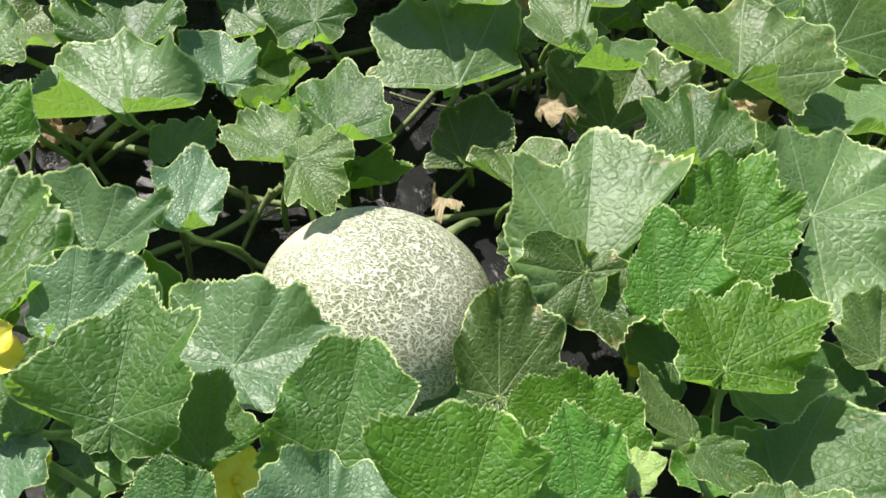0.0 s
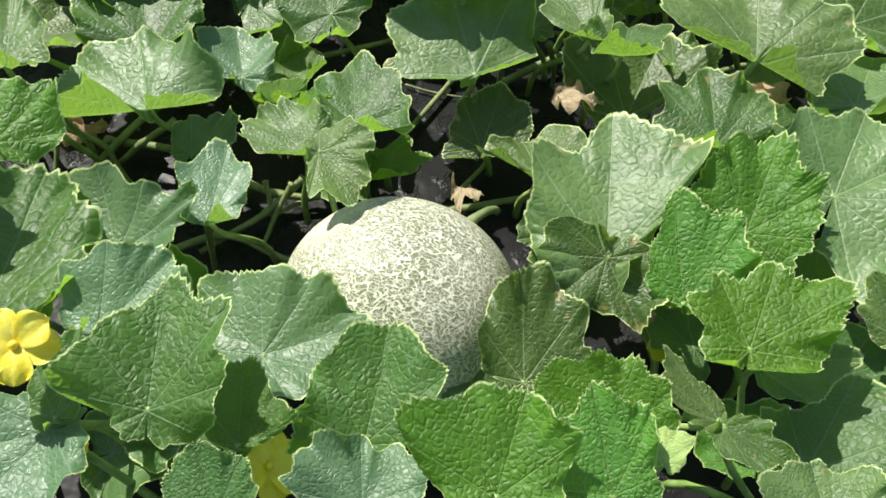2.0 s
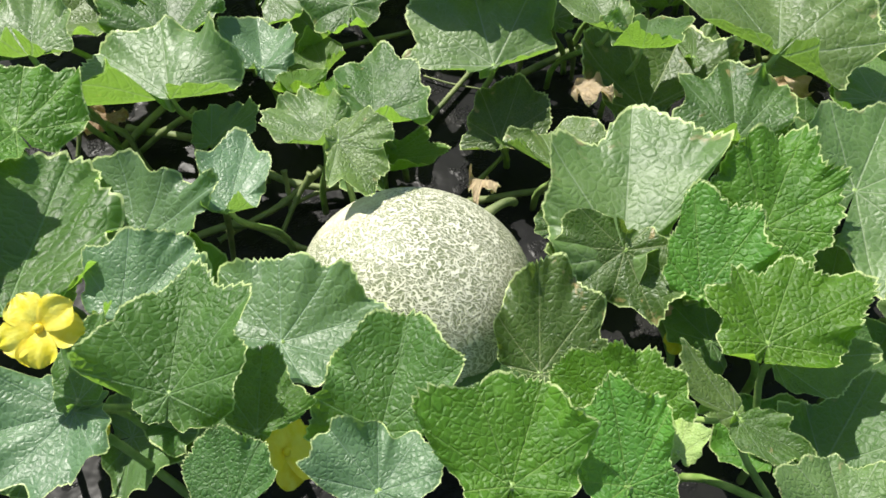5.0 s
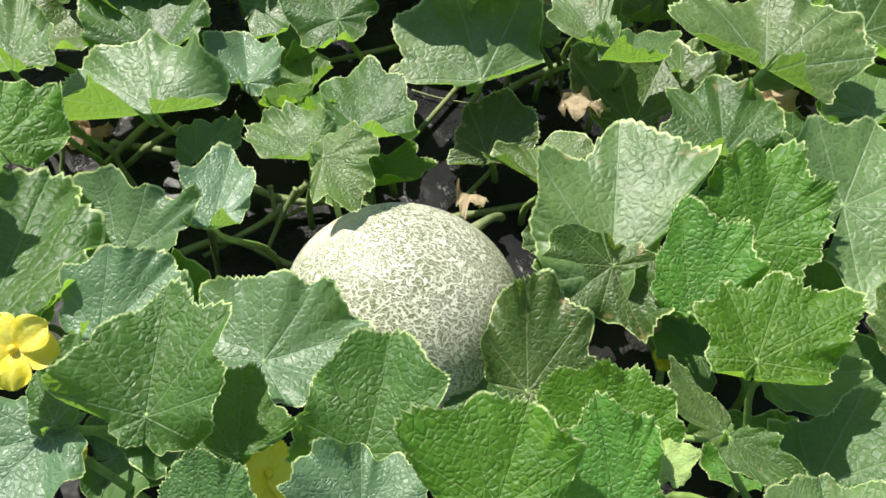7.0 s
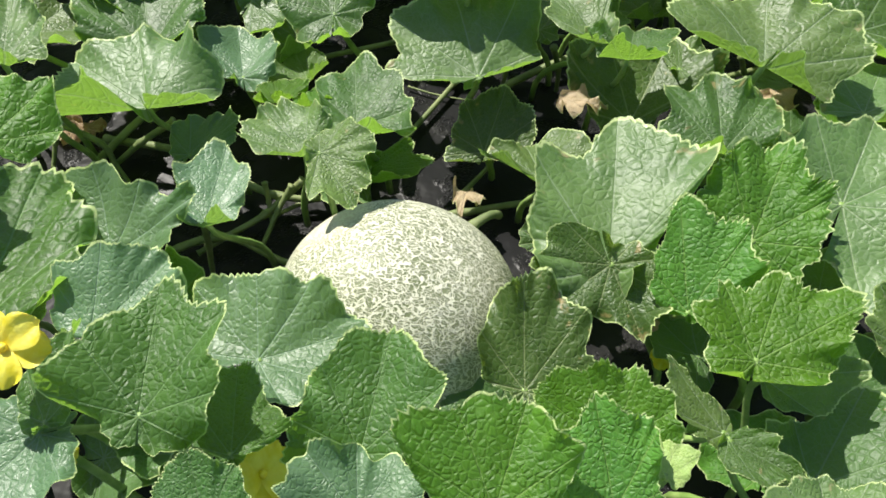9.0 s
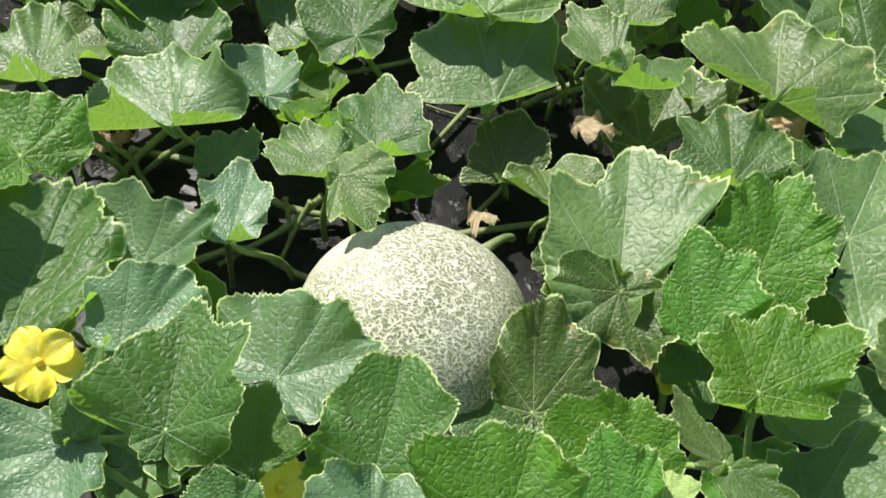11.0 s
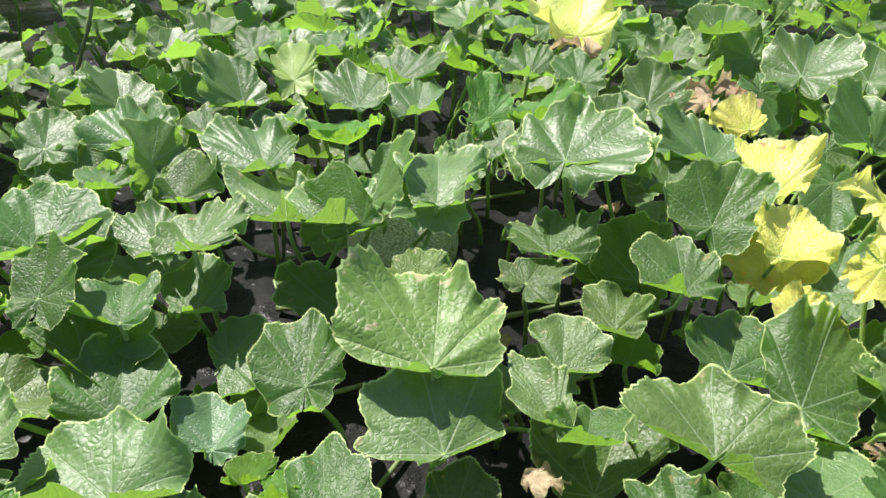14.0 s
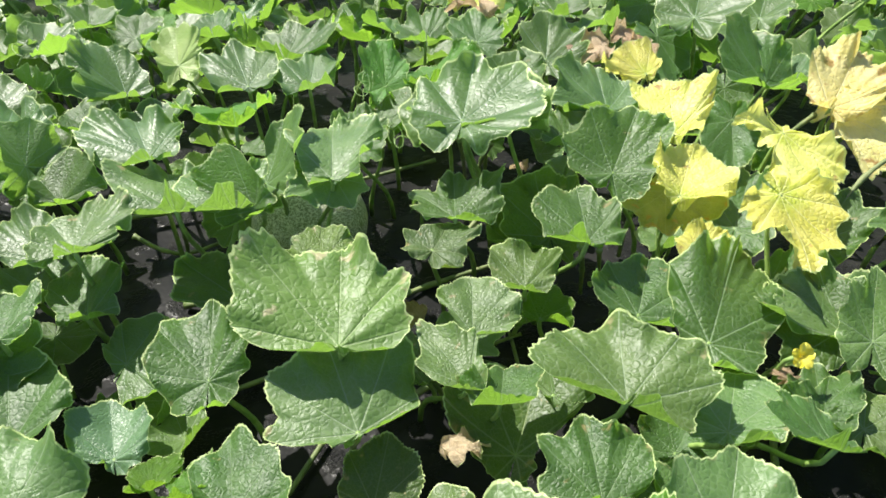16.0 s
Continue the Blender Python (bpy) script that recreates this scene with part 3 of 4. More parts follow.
leaf(0.396, 0.191, 0.147, 12, 7, -31, (2.5, 2.5, 3.9, 9.3, 13.6, 10.2, 4.8, 4.4, 2.5), base=0.90, lip=(166, 2.4, -2.0, 2.9, 0.9), cup=0.06, tone="green")
leaf(0.305, 0.295, 0.195, 11, 1, -6, (1.4, 1.8, 4.5, 8.0, 7.9, 5.9, 4.3, 3.0, 2.1), base=0.95, lip=(-167, 0.2, 2.2, 3.0, 1.4), cup=0.06, tone="green")
leaf(0.360, 0.399, 0.205, 25, 6, -30, (2.7, 4.2, 6.3, 7.3, 9.2, 7.7, 4.8, 4.2, 3.6), base=0.70, tone="green")
leaf(0.185, 0.386, 0.170, 0, -0, -6, (1.9, 2.8, 4.8, 8.5, 8.4, 8.4, 5.5, 3.4, 1.2), base=0.65, lip=(-178, 0.2, -0.5, 3.4, 0.8), cup=0.06, tone="green")
leaf(0.156, 0.348, 0.157, 10, 6, -30, (2.0, 3.1, 3.8, 3.4, 4.8, 6.0, 3.4, 3.7, 1.5), base=0.73, lip=(154, 2.3, -1.4, 3.6, 0.9), cup=0.06, tone="old")
leaf(0.182, 0.230, 0.149, 17, 2, -7, (1.1, 1.4, 1.7, 5.5, 6.7, 5.9, 5.0, 1.5, 0.8), base=0.94, lip=(178, 0.2, -0.2, 3.2, 0.9), cup=0.06, tone="pale")
leaf(0.243, 0.286, 0.149, 6, 1, -10, (1.1, 2.5, 3.5, 6.2, 6.3, 6.5, 3.1, 1.1, 0.8), base=0.55, lip=(-179, 0.2, -0.6, 3.4, 0.9), cup=0.06, tone="pale")
leaf(0.258, 0.274, 0.116, 10, 5, -28, (1.8, 1.8, 2.2, 3.6, 4.8, 4.3, 3.3, 1.5, 0.8), base=0.90, lip=(168, 0.2, -1.4, 3.4, 0.9), cup=0.06, tone="fresh")
leaf(0.207, 0.484, 0.215, 17, -2, -12, (3.1, 4.7, 8.3, 10.4, 11.0, 11.9, 10.8, 8.9, 6.6), base=0.90, lip=(175, 0.2, -2.3, 8.1, 2.6), cup=0.06, tone="pale")
leaf(0.057, 0.408, 0.216, 17, 0, -0, (1.1, 2.1, 3.1, 8.4, 10.8, 9.7, 3.1, 1.6, 0.9), base=0.25, lip=(178, 0.2, 0.0, 3.7, 0.9), crease=0.60, cup=0.06, tone="pale")
leaf(0.057, 0.431, 0.205, -24, -6, 167, (2.2, 2.6, 4.3, 4.6, 3.7, 5.9, 4.8, 4.1, 2.5), base=0.95, tone="pale")
leaf(-0.106, 0.393, 0.200, 3, -1, 17, (1.8, 3.5, 5.4, 9.9, 9.9, 7.1, 6.4, 4.1, 1.9), base=0.35, lip=(-163, 0.2, 1.2, 4.5, 1.6), cup=0.06, tone="pale")
leaf(-0.045, 0.394, 0.200, 7, 5, 11, (3.0, 2.7, 6.1, 8.0, 8.6, 6.0, 3.5, 1.6, 3.5), base=0.95, lip=(-176, 0.4, 0.6, 3.9, 1.6), cup=0.06, tone="pale")
leaf(-0.057, 0.533, 0.220, -6, 1, 14, (1.1, 1.1, 4.6, 12.4, 12.1, 10.5, 3.2, 1.2, 1.2), base=0.95, lip=(-173, 0.2, 1.0, 6.5, 2.6), cup=0.06, tone="fresh")
leaf(-0.058, 0.665, 0.209, 13, -4, 16, (1.2, 2.1, 5.2, 8.6, 9.5, 8.4, 5.6, 3.7, 2.6), base=0.85, lip=(-168, 0.7, 0.4, 4.2, 0.8), cup=0.06, tone="blue")
leaf(0.024, 0.649, 0.209, 14, 1, -5, (1.8, 3.0, 5.7, 6.4, 9.9, 7.3, 2.7, 1.9, 1.2), base=0.51, lip=(165, 0.2, -1.6, 4.2, 1.3), cup=0.06, tone="blue")
leaf(-0.143, 0.469, 0.220, 5, -2, 22, (1.2, 1.8, 6.4, 10.7, 10.4, 8.3, 3.6, 2.2, 1.8), base=0.95, lip=(-168, 0.2, -0.6, 3.5, 1.0), cup=0.06, tone="blue")
leaf(-0.331, 0.550, 0.200, 6, -1, 14, (1.2, 2.3, 7.0, 8.2, 9.7, 7.3, 6.0, 2.6, 2.1), base=0.94, lip=(179, 0.2, -2.7, 3.7, 1.3), cup=0.06, tone="blue")
leaf(-0.330, 0.453, 0.196, 3, -1, 21, (1.1, 2.0, 2.9, 5.4, 5.4, 4.4, 3.6, 3.3, 2.1), base=0.25, lip=(-179, 0.2, 0.0, 3.3, 1.0), cup=0.06, tone="green")
leaf(-0.330, 0.340, 0.198, 5, -2, 26, (0.8, 1.6, 2.3, 5.1, 8.5, 5.6, 5.2, 4.1, 2.2), base=0.25, lip=(158, 0.2, -2.4, 3.0, 1.3), cup=0.06, tone="green")
leaf(-0.238, 0.356, 0.178, 11, -8, 35, (1.4, 1.8, 2.4, 7.7, 8.3, 6.2, 2.8, 1.8, 0.8), base=0.83, lip=(-158, 0.2, -0.2, 3.4, 0.9), cup=0.06, tone="blue")
leaf(-0.192, 0.336, 0.199, 6, 0, -1, (2.9, 3.9, 4.3, 5.6, 9.2, 8.1, 4.2, 3.9, 3.5), base=0.95, lip=(164, 0.2, -0.5, 3.0, 1.4), cup=0.06, tone="pale")
leaf(-0.244, 0.254, 0.168, 5, -2, 19, (2.1, 3.9, 5.4, 7.4, 7.0, 6.5, 3.3, 2.5, 1.4), base=0.25, lip=(-151, 0.2, 2.9, 2.7, 0.9), cup=0.06, tone="green")
leaf(-0.190, 0.305, 0.140, 11, -2, 9, (1.1, 1.9, 3.2, 7.6, 8.6, 6.4, 2.8, 1.6, 0.9), base=0.37, lip=(176, 0.2, -1.1, 3.1, 1.3), cup=0.06, tone="green")
leaf(-0.224, 0.173, 0.120, 16, -5, 16, (1.7, 2.0, 5.9, 8.8, 10.2, 7.7, 5.5, 1.7, 1.2), base=0.95, lip=(-177, 0.5, -1.2, 2.7, 1.0), cup=0.06, tone="green")
leaf(-0.157, 0.277, 0.100, 10, 4, -22, (1.3, 1.6, 2.9, 5.3, 6.5, 5.1, 3.3, 5.2, 4.1), base=0.77, lip=(146, 4.4, -0.9, 3.3, 0.9), cup=0.06, tone="blue")
leaf(-0.047, 0.352, 0.100, 8, -8, 48, (1.5, 1.1, 2.6, 7.8, 9.9, 8.0, 2.8, 2.5, 2.1), base=0.95, lip=(-137, 0.2, 0.3, 3.8, 0.9), cup=0.06, tone="green")
leaf(0.040, 0.324, 0.170, 17, 1, -2, (1.1, 1.0, 3.6, 4.3, 4.8, 4.9, 3.5, 1.4, 1.2), base=0.95, lip=(176, 0.2, -0.7, 3.5, 0.9), cup=0.06, tone="lightgreen")
leaf(0.536, 0.185, 0.139, 11, 1, -5, (2.1, 2.3, 8.7, 8.9, 9.7, 8.6, 5.8, 3.9, 1.7), base=0.95, lip=(-157, 0.7, -0.7, 3.0, 0.9), cup=0.06, tone="pale")
leaf(0.454, 0.467, 0.210, 16, 4, -12, (1.1, 1.6, 2.6, 8.8, 8.9, 8.5, 3.8, 1.5, 1.4), base=0.95, wave=0.14, tone="yellow")
leaf(0.421, 0.356, 0.198, 17, 9, -27, (1.1, 1.8, 3.1, 6.9, 7.7, 6.3, 5.5, 1.1, 1.1), base=0.95, wave=0.14, tone="yellow")
leaf(0.434, 0.413, 0.167, -21, -7, 163, (2.4, 2.5, 6.1, 5.5, 6.7, 6.4, 6.1, 2.1, 2.2), base=0.95, wave=0.14, tone="yellowgreen")
leaf(0.429, 0.298, 0.166, 10, 5, -26, (1.8, 2.6, 3.0, 3.3, 3.7, 4.1, 3.4, 1.4, 1.5), base=0.95, wave=0.14, tone="yellow")
leaf(0.593, 0.469, 0.200, -19, 7, -145, (2.5, 2.0, 1.5, 3.6, 8.8, 10.5, 10.6, 2.9, 5.7), base=0.92, wave=0.14, tone="yellow")
leaf(0.531, 0.350, 0.195, -21, 7, -150, (3.0, 3.5, 4.1, 6.4, 8.0, 9.6, 9.7, 5.1, 2.2), base=0.95, wave=0.14, tone="yellow")
leaf(0.671, 0.506, 0.209, 15, 12, -37, (1.0, 2.2, 3.5, 8.5, 12.1, 11.0, 4.6, 2.4, 1.7), base=0.73, wave=0.14, tone="sere")
leaf(0.688, 0.517, 0.200, -25, -2, -171, (2.9, 3.2, 7.9, 9.1, 10.5, 6.1, 2.4, 2.2, 2.5), base=0.95, wave=0.14, tone="sere")
leaf(0.283, 0.935, 0.222, 21, 4, -11, (2.2, 3.9, 9.1, 11.8, 12.4, 10.2, 6.3, 5.3, 4.4), base=0.25, wave=0.14, tone="yellow")
leaf(0.480, 0.637, 0.207, 21, -7, 17, (0.9, 2.5, 7.1, 5.3, 5.7, 5.9, 3.2, 1.4, 1.2), base=0.95, wave=0.14, tone="yellow")
leaf(0.466, 0.109, 0.130, 9, 6, -34, (2.1, 3.9, 3.7, 3.7, 4.9, 5.1, 1.8, 1.7, 1.7), base=0.82, lip=(170, 1.1, 0.3, 2.7, 0.9), cup=0.06, tone="green")
leaf(0.503, 0.102, 0.120, 9, 6, -33, (3.0, 3.1, 2.8, 3.4, 4.5, 5.0, 4.0, 3.0, 2.2), base=0.95, lip=(173, 1.9, -0.5, 2.7, 0.9), cup=0.06, tone="pale")
leaf(0.126, 0.215, 0.120, 12, 5, 4, (2.2, 2.9, 3.7, 4.7, 5.6, 3.7, 2.1, 1.8, 1.4), base=0.88, lip=(-174, 1.4, 0.8, 3.2, 0.9), cup=0.06, tone="old")
leaf(0.378, 0.102, 0.135, 2, -9, -29, (2.2, 3.0, 3.8, 6.0, 7.7, 7.0, 5.3, 2.9, 2.3), base=0.89, lip=(174, 1.1, -1.2, 2.4, 0.9), cup=0.06, tone="pale")
leaf(0.470, 0.119, 0.130, 1, -9, -24, (2.7, 2.6, 3.2, 3.9, 5.9, 5.5, 3.4, 2.7, 2.2), base=0.79, lip=(-175, 1.6, -0.2, 2.4, 0.9), cup=0.06, tone="green")
leaf(-0.321, 0.263, 0.188, 20, -8, 4, (3.3, 2.5, 2.9, 5.1, 6.9, 5.9, 4.4, 3.8, 3.9), base=0.60, tone="green")
leaf(0.443, 0.062, 0.156, -13, 18, -4, (2.5, 4.4, 5.8, 5.5, 5.0, 3.3, 2.3, 2.1, 2.6), base=0.60, lip=(180, 0.3, 0.7, 3.0, 0.9), tone="green")
leaf(0.533, 0.200, 0.139, 16, -11, -6, (4.2, 6.6, 7.5, 7.6, 7.7, 5.3, 3.8, 3.4, 4.1), base=0.60, tone="green")
leaf(0.314, 0.456, 0.080, 40, -4, 7, (4.9, 4.8, 6.1, 9.1, 8.8, 8.0, 4.7, 3.9, 4.6), base=0.60, tone="green")
leaf(0.205, 0.482, 0.236, 11, -4, -18, (5.5, 5.8, 6.6, 8.6, 9.6, 10.2, 9.9, 7.9, 5.2), base=0.60, tone="blue")
leaf(0.277, 0.582, 0.198, -9, 3, -158, (3.7, 3.8, 4.8, 6.7, 6.7, 7.7, 5.6, 4.2, 3.8), base=0.60, tone="green")
leaf(-0.026, 0.386, 0.199, 48, -32, -8, (4.2, 3.7, 4.6, 7.8, 7.8, 4.1, 2.8, 3.0, 4.2), base=0.60, lip=(180, 0.4, 0.4, 2.9, 1.7), tone="green")
leaf(-0.023, 0.467, 0.179, 31, -29, -38, (4.1, 3.1, 3.6, 5.3, 8.2, 9.0, 8.5, 6.5, 4.4), base=0.60, tone="blue")
leaf(-0.222, 0.680, 0.200, 29, 9, 25, (5.0, 5.1, 6.3, 8.9, 9.0, 5.3, 3.7, 3.5, 4.6), base=0.60, lip=(180, 0.4, 0.5, 3.6, 1.0), tone="blue")
leaf(-0.387, 0.660, 0.199, 18, 20, 28, (4.4, 4.7, 5.7, 7.4, 7.8, 6.4, 5.0, 4.8, 4.5), base=0.60, tone="blue")
leaf(-0.437, 0.535, 0.198, 15, 5, 14, (3.7, 3.1, 3.7, 5.2, 6.8, 6.0, 4.6, 4.1, 3.9), base=0.60, tone="blue")
leaf(-0.292, 0.479, 0.177, 18, -0, 19, (2.7, 1.8, 2.1, 3.8, 6.5, 3.9, 2.5, 2.2, 3.0), base=0.60, tone="blue")
leaf(-0.242, 0.445, 0.188, 25, -3, -0, (3.5, 2.7, 2.9, 4.1, 6.8, 6.2, 4.9, 4.3, 3.9), base=0.60, lip=(180, 0.3, -0.4, 2.8, 1.2), tone="green")
leaf(-0.333, 0.325, 0.168, 0, 6, 28, (3.6, 2.9, 3.4, 4.8, 6.9, 7.1, 6.0, 4.9, 3.9), base=0.60, tone="green")
leaf(-0.158, 0.729, 0.217, 31, -7, 4, (3.3, 2.5, 2.9, 5.0, 6.7, 5.7, 3.7, 3.1, 3.6), base=0.60, tone="lime")
leaf(-0.124, 0.832, 0.217, 11, -4, 5, (3.4, 2.8, 3.3, 4.9, 6.5, 5.1, 3.6, 3.0, 3.5), base=0.60, lip=(180, 0.3, -0.0, 2.5, 1.9), tone="green")
leaf(-0.013, 0.752, 0.209, 6, -9, -16, (4.8, 4.9, 5.7, 7.6, 8.5, 8.9, 8.2, 6.6, 4.8), base=0.60, lip=(180, 0.4, -0.5, 5.1, 1.8), tone="green")
leaf(0.610, 0.797, 0.221, 16, -9, -29, (5.4, 5.4, 6.4, 8.6, 9.6, 10.0, 8.3, 6.6, 5.4), base=0.60, tone="blue")
leaf(0.520, 0.926, 0.240, 9, -7, -22, (4.9, 5.1, 6.2, 8.4, 8.7, 8.4, 6.3, 5.0, 4.9), base=0.60, lip=(180, 0.4, -0.0, 4.4, 2.5), tone="green")
leaf(0.571, 0.834, 0.178, -37, 1, -153, (3.9, 3.6, 4.4, 6.5, 7.3, 9.0, 6.7, 5.0, 4.1), base=0.60, tone="green")
leaf(0.610, 0.659, 0.169, -39, 3, 161, (4.3, 3.7, 4.4, 6.6, 8.0, 7.3, 4.2, 3.5, 4.1), base=0.60, tone="green")
leaf(0.599, 0.599, 0.149, -35, 6, 164, (3.8, 3.2, 3.8, 6.0, 7.3, 7.4, 4.4, 3.6, 3.9), base=0.60, tone="green")
leaf(0.633, 0.595, 0.201, 27, 13, 3, (5.4, 5.8, 7.3, 9.8, 9.6, 7.8, 4.6, 3.9, 4.8), base=0.60, lip=(180, 0.5, 0.4, 4.4, 1.4), tone="green")
leaf(0.402, 0.554, 0.200, 13, 1, -2, (4.8, 5.7, 7.2, 8.8, 8.5, 6.5, 4.3, 3.6, 4.4), base=0.60, lip=(180, 0.4, 0.5, 4.1, 1.2), tone="blue")
leaf(0.339, 0.496, 0.189, 4, -5, -13, (3.8, 3.0, 3.5, 5.7, 7.6, 5.9, 3.3, 2.9, 3.7), base=0.60, lip=(180, 0.4, -0.0, 2.6, 2.2), tone="green")
leaf(0.361, 0.723, 0.199, 22, 5, -12, (4.6, 4.3, 4.9, 6.8, 8.3, 7.6, 5.8, 4.9, 4.7), base=0.60, tone="blue")
leaf(0.302, 0.673, 0.188, 15, -3, -17, (4.0, 4.0, 4.4, 5.8, 7.0, 6.2, 4.7, 4.2, 4.0), base=0.60, tone="green")
leaf(0.188, 0.648, 0.207, 9, -15, -21, (3.8, 3.6, 3.6, 4.8, 6.6, 6.9, 7.1, 5.8, 3.4), base=0.60, lip=(180, 0.3, -0.7, 4.0, 1.9), tone="fresh")
leaf(0.125, 0.664, 0.199, 26, 7, 3, (4.0, 3.2, 3.7, 5.7, 8.0, 5.2, 3.3, 2.9, 3.8), base=0.60, tone="fresh")
leaf(0.739, 0.836, 0.199, 21, -12, -36, (4.4, 4.1, 4.6, 6.3, 7.9, 7.2, 5.3, 4.4, 4.4), base=0.60, tone="blue")
leaf(0.678, 0.607, 0.198, 14, -5, -9, (3.7, 4.0, 4.7, 6.0, 6.6, 4.9, 3.0, 2.6, 3.3), base=0.60, lip=(180, 0.3, 0.3, 2.8, 1.4), tone="green")
leaf(0.687, 0.737, 0.167, 15, -6, -20, (3.6, 3.3, 3.6, 5.0, 6.4, 5.3, 3.8, 3.2, 3.5), base=0.60, tone="green")
leaf(0.410, 0.874, 0.208, 18, -10, -29, (3.8, 3.3, 3.7, 5.1, 7.0, 6.8, 5.4, 4.5, 4.0), base=0.60, lip=(180, 0.4, -0.3, 3.3, 1.3), tone="green")
leaf(0.402, 1.005, 0.199, 17, -1, -8, (4.2, 3.9, 4.5, 6.2, 7.6, 6.8, 5.0, 4.1, 4.2), base=0.60, tone="green")
leaf(0.194, 0.822, 0.198, 13, -0, 4, (4.0, 4.2, 4.7, 6.2, 7.0, 6.3, 4.7, 4.0, 4.0), base=0.60, lip=(180, 0.4, 0.0, 3.4, 1.0), tone="green")
leaf(0.271, 0.802, 0.198, 12, -1, 1, (4.0, 4.1, 4.6, 6.1, 7.0, 6.3, 4.6, 3.9, 3.9), base=0.60, tone="green")
leaf(-0.405, 0.899, 0.188, 13, 5, 7, (3.8, 3.6, 3.9, 5.4, 6.7, 6.3, 5.5, 4.9, 3.8), base=0.60, tone="blue")
leaf(-0.353, 0.979, 0.188, 12, 4, 13, (3.9, 4.1, 4.4, 5.7, 6.7, 6.1, 5.3, 4.8, 3.8), base=0.60, lip=(180, 0.3, -0.2, 3.6, 1.2), tone="green")
leaf(-0.470, 0.701, 0.158, 15, 10, 27, (3.8, 3.7, 4.3, 5.9, 6.7, 5.4, 4.0, 3.7, 3.8), base=0.60, tone="green")
leaf(-0.528, 0.743, 0.187, 9, 13, 23, (3.3, 3.3, 3.6, 4.8, 5.8, 5.0, 4.1, 3.9, 3.3), base=0.60, lip=(180, 0.3, -0.1, 2.9, 1.3), tone="green")
leaf(-0.268, 0.633, 0.177, 11, 4, 6, (3.5, 3.0, 3.5, 4.8, 6.4, 5.8, 4.7, 4.1, 3.7), base=0.60, lip=(180, 0.3, -0.3, 3.0, 0.9), tone="green")
leaf(-0.183, 0.606, 0.169, 8, -22, -2, (4.4, 3.7, 4.4, 6.4, 8.3, 9.1, 7.7, 5.9, 4.7), base=0.60, tone="blue")
leaf(0.112, 0.595, 0.168, 12, -10, -14, (3.4, 2.7, 3.1, 4.4, 6.7, 6.8, 5.3, 4.2, 3.8), base=0.60, lip=(180, 0.3, -0.4, 3.0, 1.2), tone="green")
leaf(0.078, 0.556, 0.168, 14, 2, -6, (3.7, 3.0, 3.5, 5.1, 7.2, 6.2, 4.5, 3.7, 4.0), base=0.60, tone="green")
leaf(-0.501, 0.360, 0.179, 24, 2, 20, (3.7, 2.8, 3.2, 5.0, 7.8, 7.0, 5.1, 4.4, 4.4), base=0.60, tone="green")
leaf(-0.346, 0.323, 0.200, 12, 7, 26, (5.3, 6.1, 7.4, 9.3, 9.4, 8.9, 7.4, 6.3, 5.4), base=0.60, lip=(180, 0.5, -0.0, 5.4, 1.0), tone="green")
leaf(-0.472, 0.287, 0.146, -2, 21, 37, (2.7, 3.0, 3.4, 4.3, 4.8, 3.6, 2.8, 2.8, 2.8), base=0.60, tone="green")
leaf(0.535, 0.165, 0.158, 21, 10, -24, (4.0, 3.4, 3.6, 5.1, 7.4, 6.4, 4.0, 3.3, 3.9), base=0.60, tone="pale")
leaf(0.518, 0.393, 0.120, 17, -14, -38, (4.5, 3.6, 4.1, 6.3, 9.0, 8.0, 5.2, 4.3, 4.8), base=0.60, tone="green")
leaf(0.602, 0.361, 0.119, 20, 11, -47, (3.4, 2.3, 2.5, 4.2, 8.4, 7.6, 4.6, 3.8, 4.4), base=0.60, tone="green")

# ---- further leaves of the bed, past and between those above ----
def any_reach(size):
    side = [RNG.uniform(0.5, 0.62), RNG.uniform(0.72, 0.9), RNG.uniform(0.85, 1.05), RNG.uniform(0.9, 1.1)]
    return [size * c for c in (*side, RNG.uniform(0.95, 1.2), *(c * RNG.uniform(0.85, 1.15) for c in side[::-1]))]


SHAPES = []
for k in range(18):
    turned = (RNG.uniform(150, 210), RNG.uniform(0.6, 1.6), RNG.uniform(-1, 1), RNG.uniform(3, 5), RNG.uniform(1.5, 2.8)) if k % 4 else None
    me = blade(any_reach(0.054), RNG.uniform(0.5, 0.9), RNG.uniform(0.05, 0.25), turned, RNG.uniform(0.1, 0.5), 0.09, 0.04, 900 + k, 110, 9)
    me.materials.append(LEAF[("green", "blue", "green", "pale", "fresh", "blue")[k % 6]])
    SHAPES.append(me)


def spare(x, y, z, tilt=18, size=1.0):
    ob = new("leaf", RNG.choice(SHAPES))
    m = pose(x, y, z, RNG.gauss(8, tilt), RNG.gauss(0, tilt), RNG.gauss(5, 65)) @ Matrix.Scale(size, 4)
    under(ob, owner(x, y, "green"), m)
    return ob, m


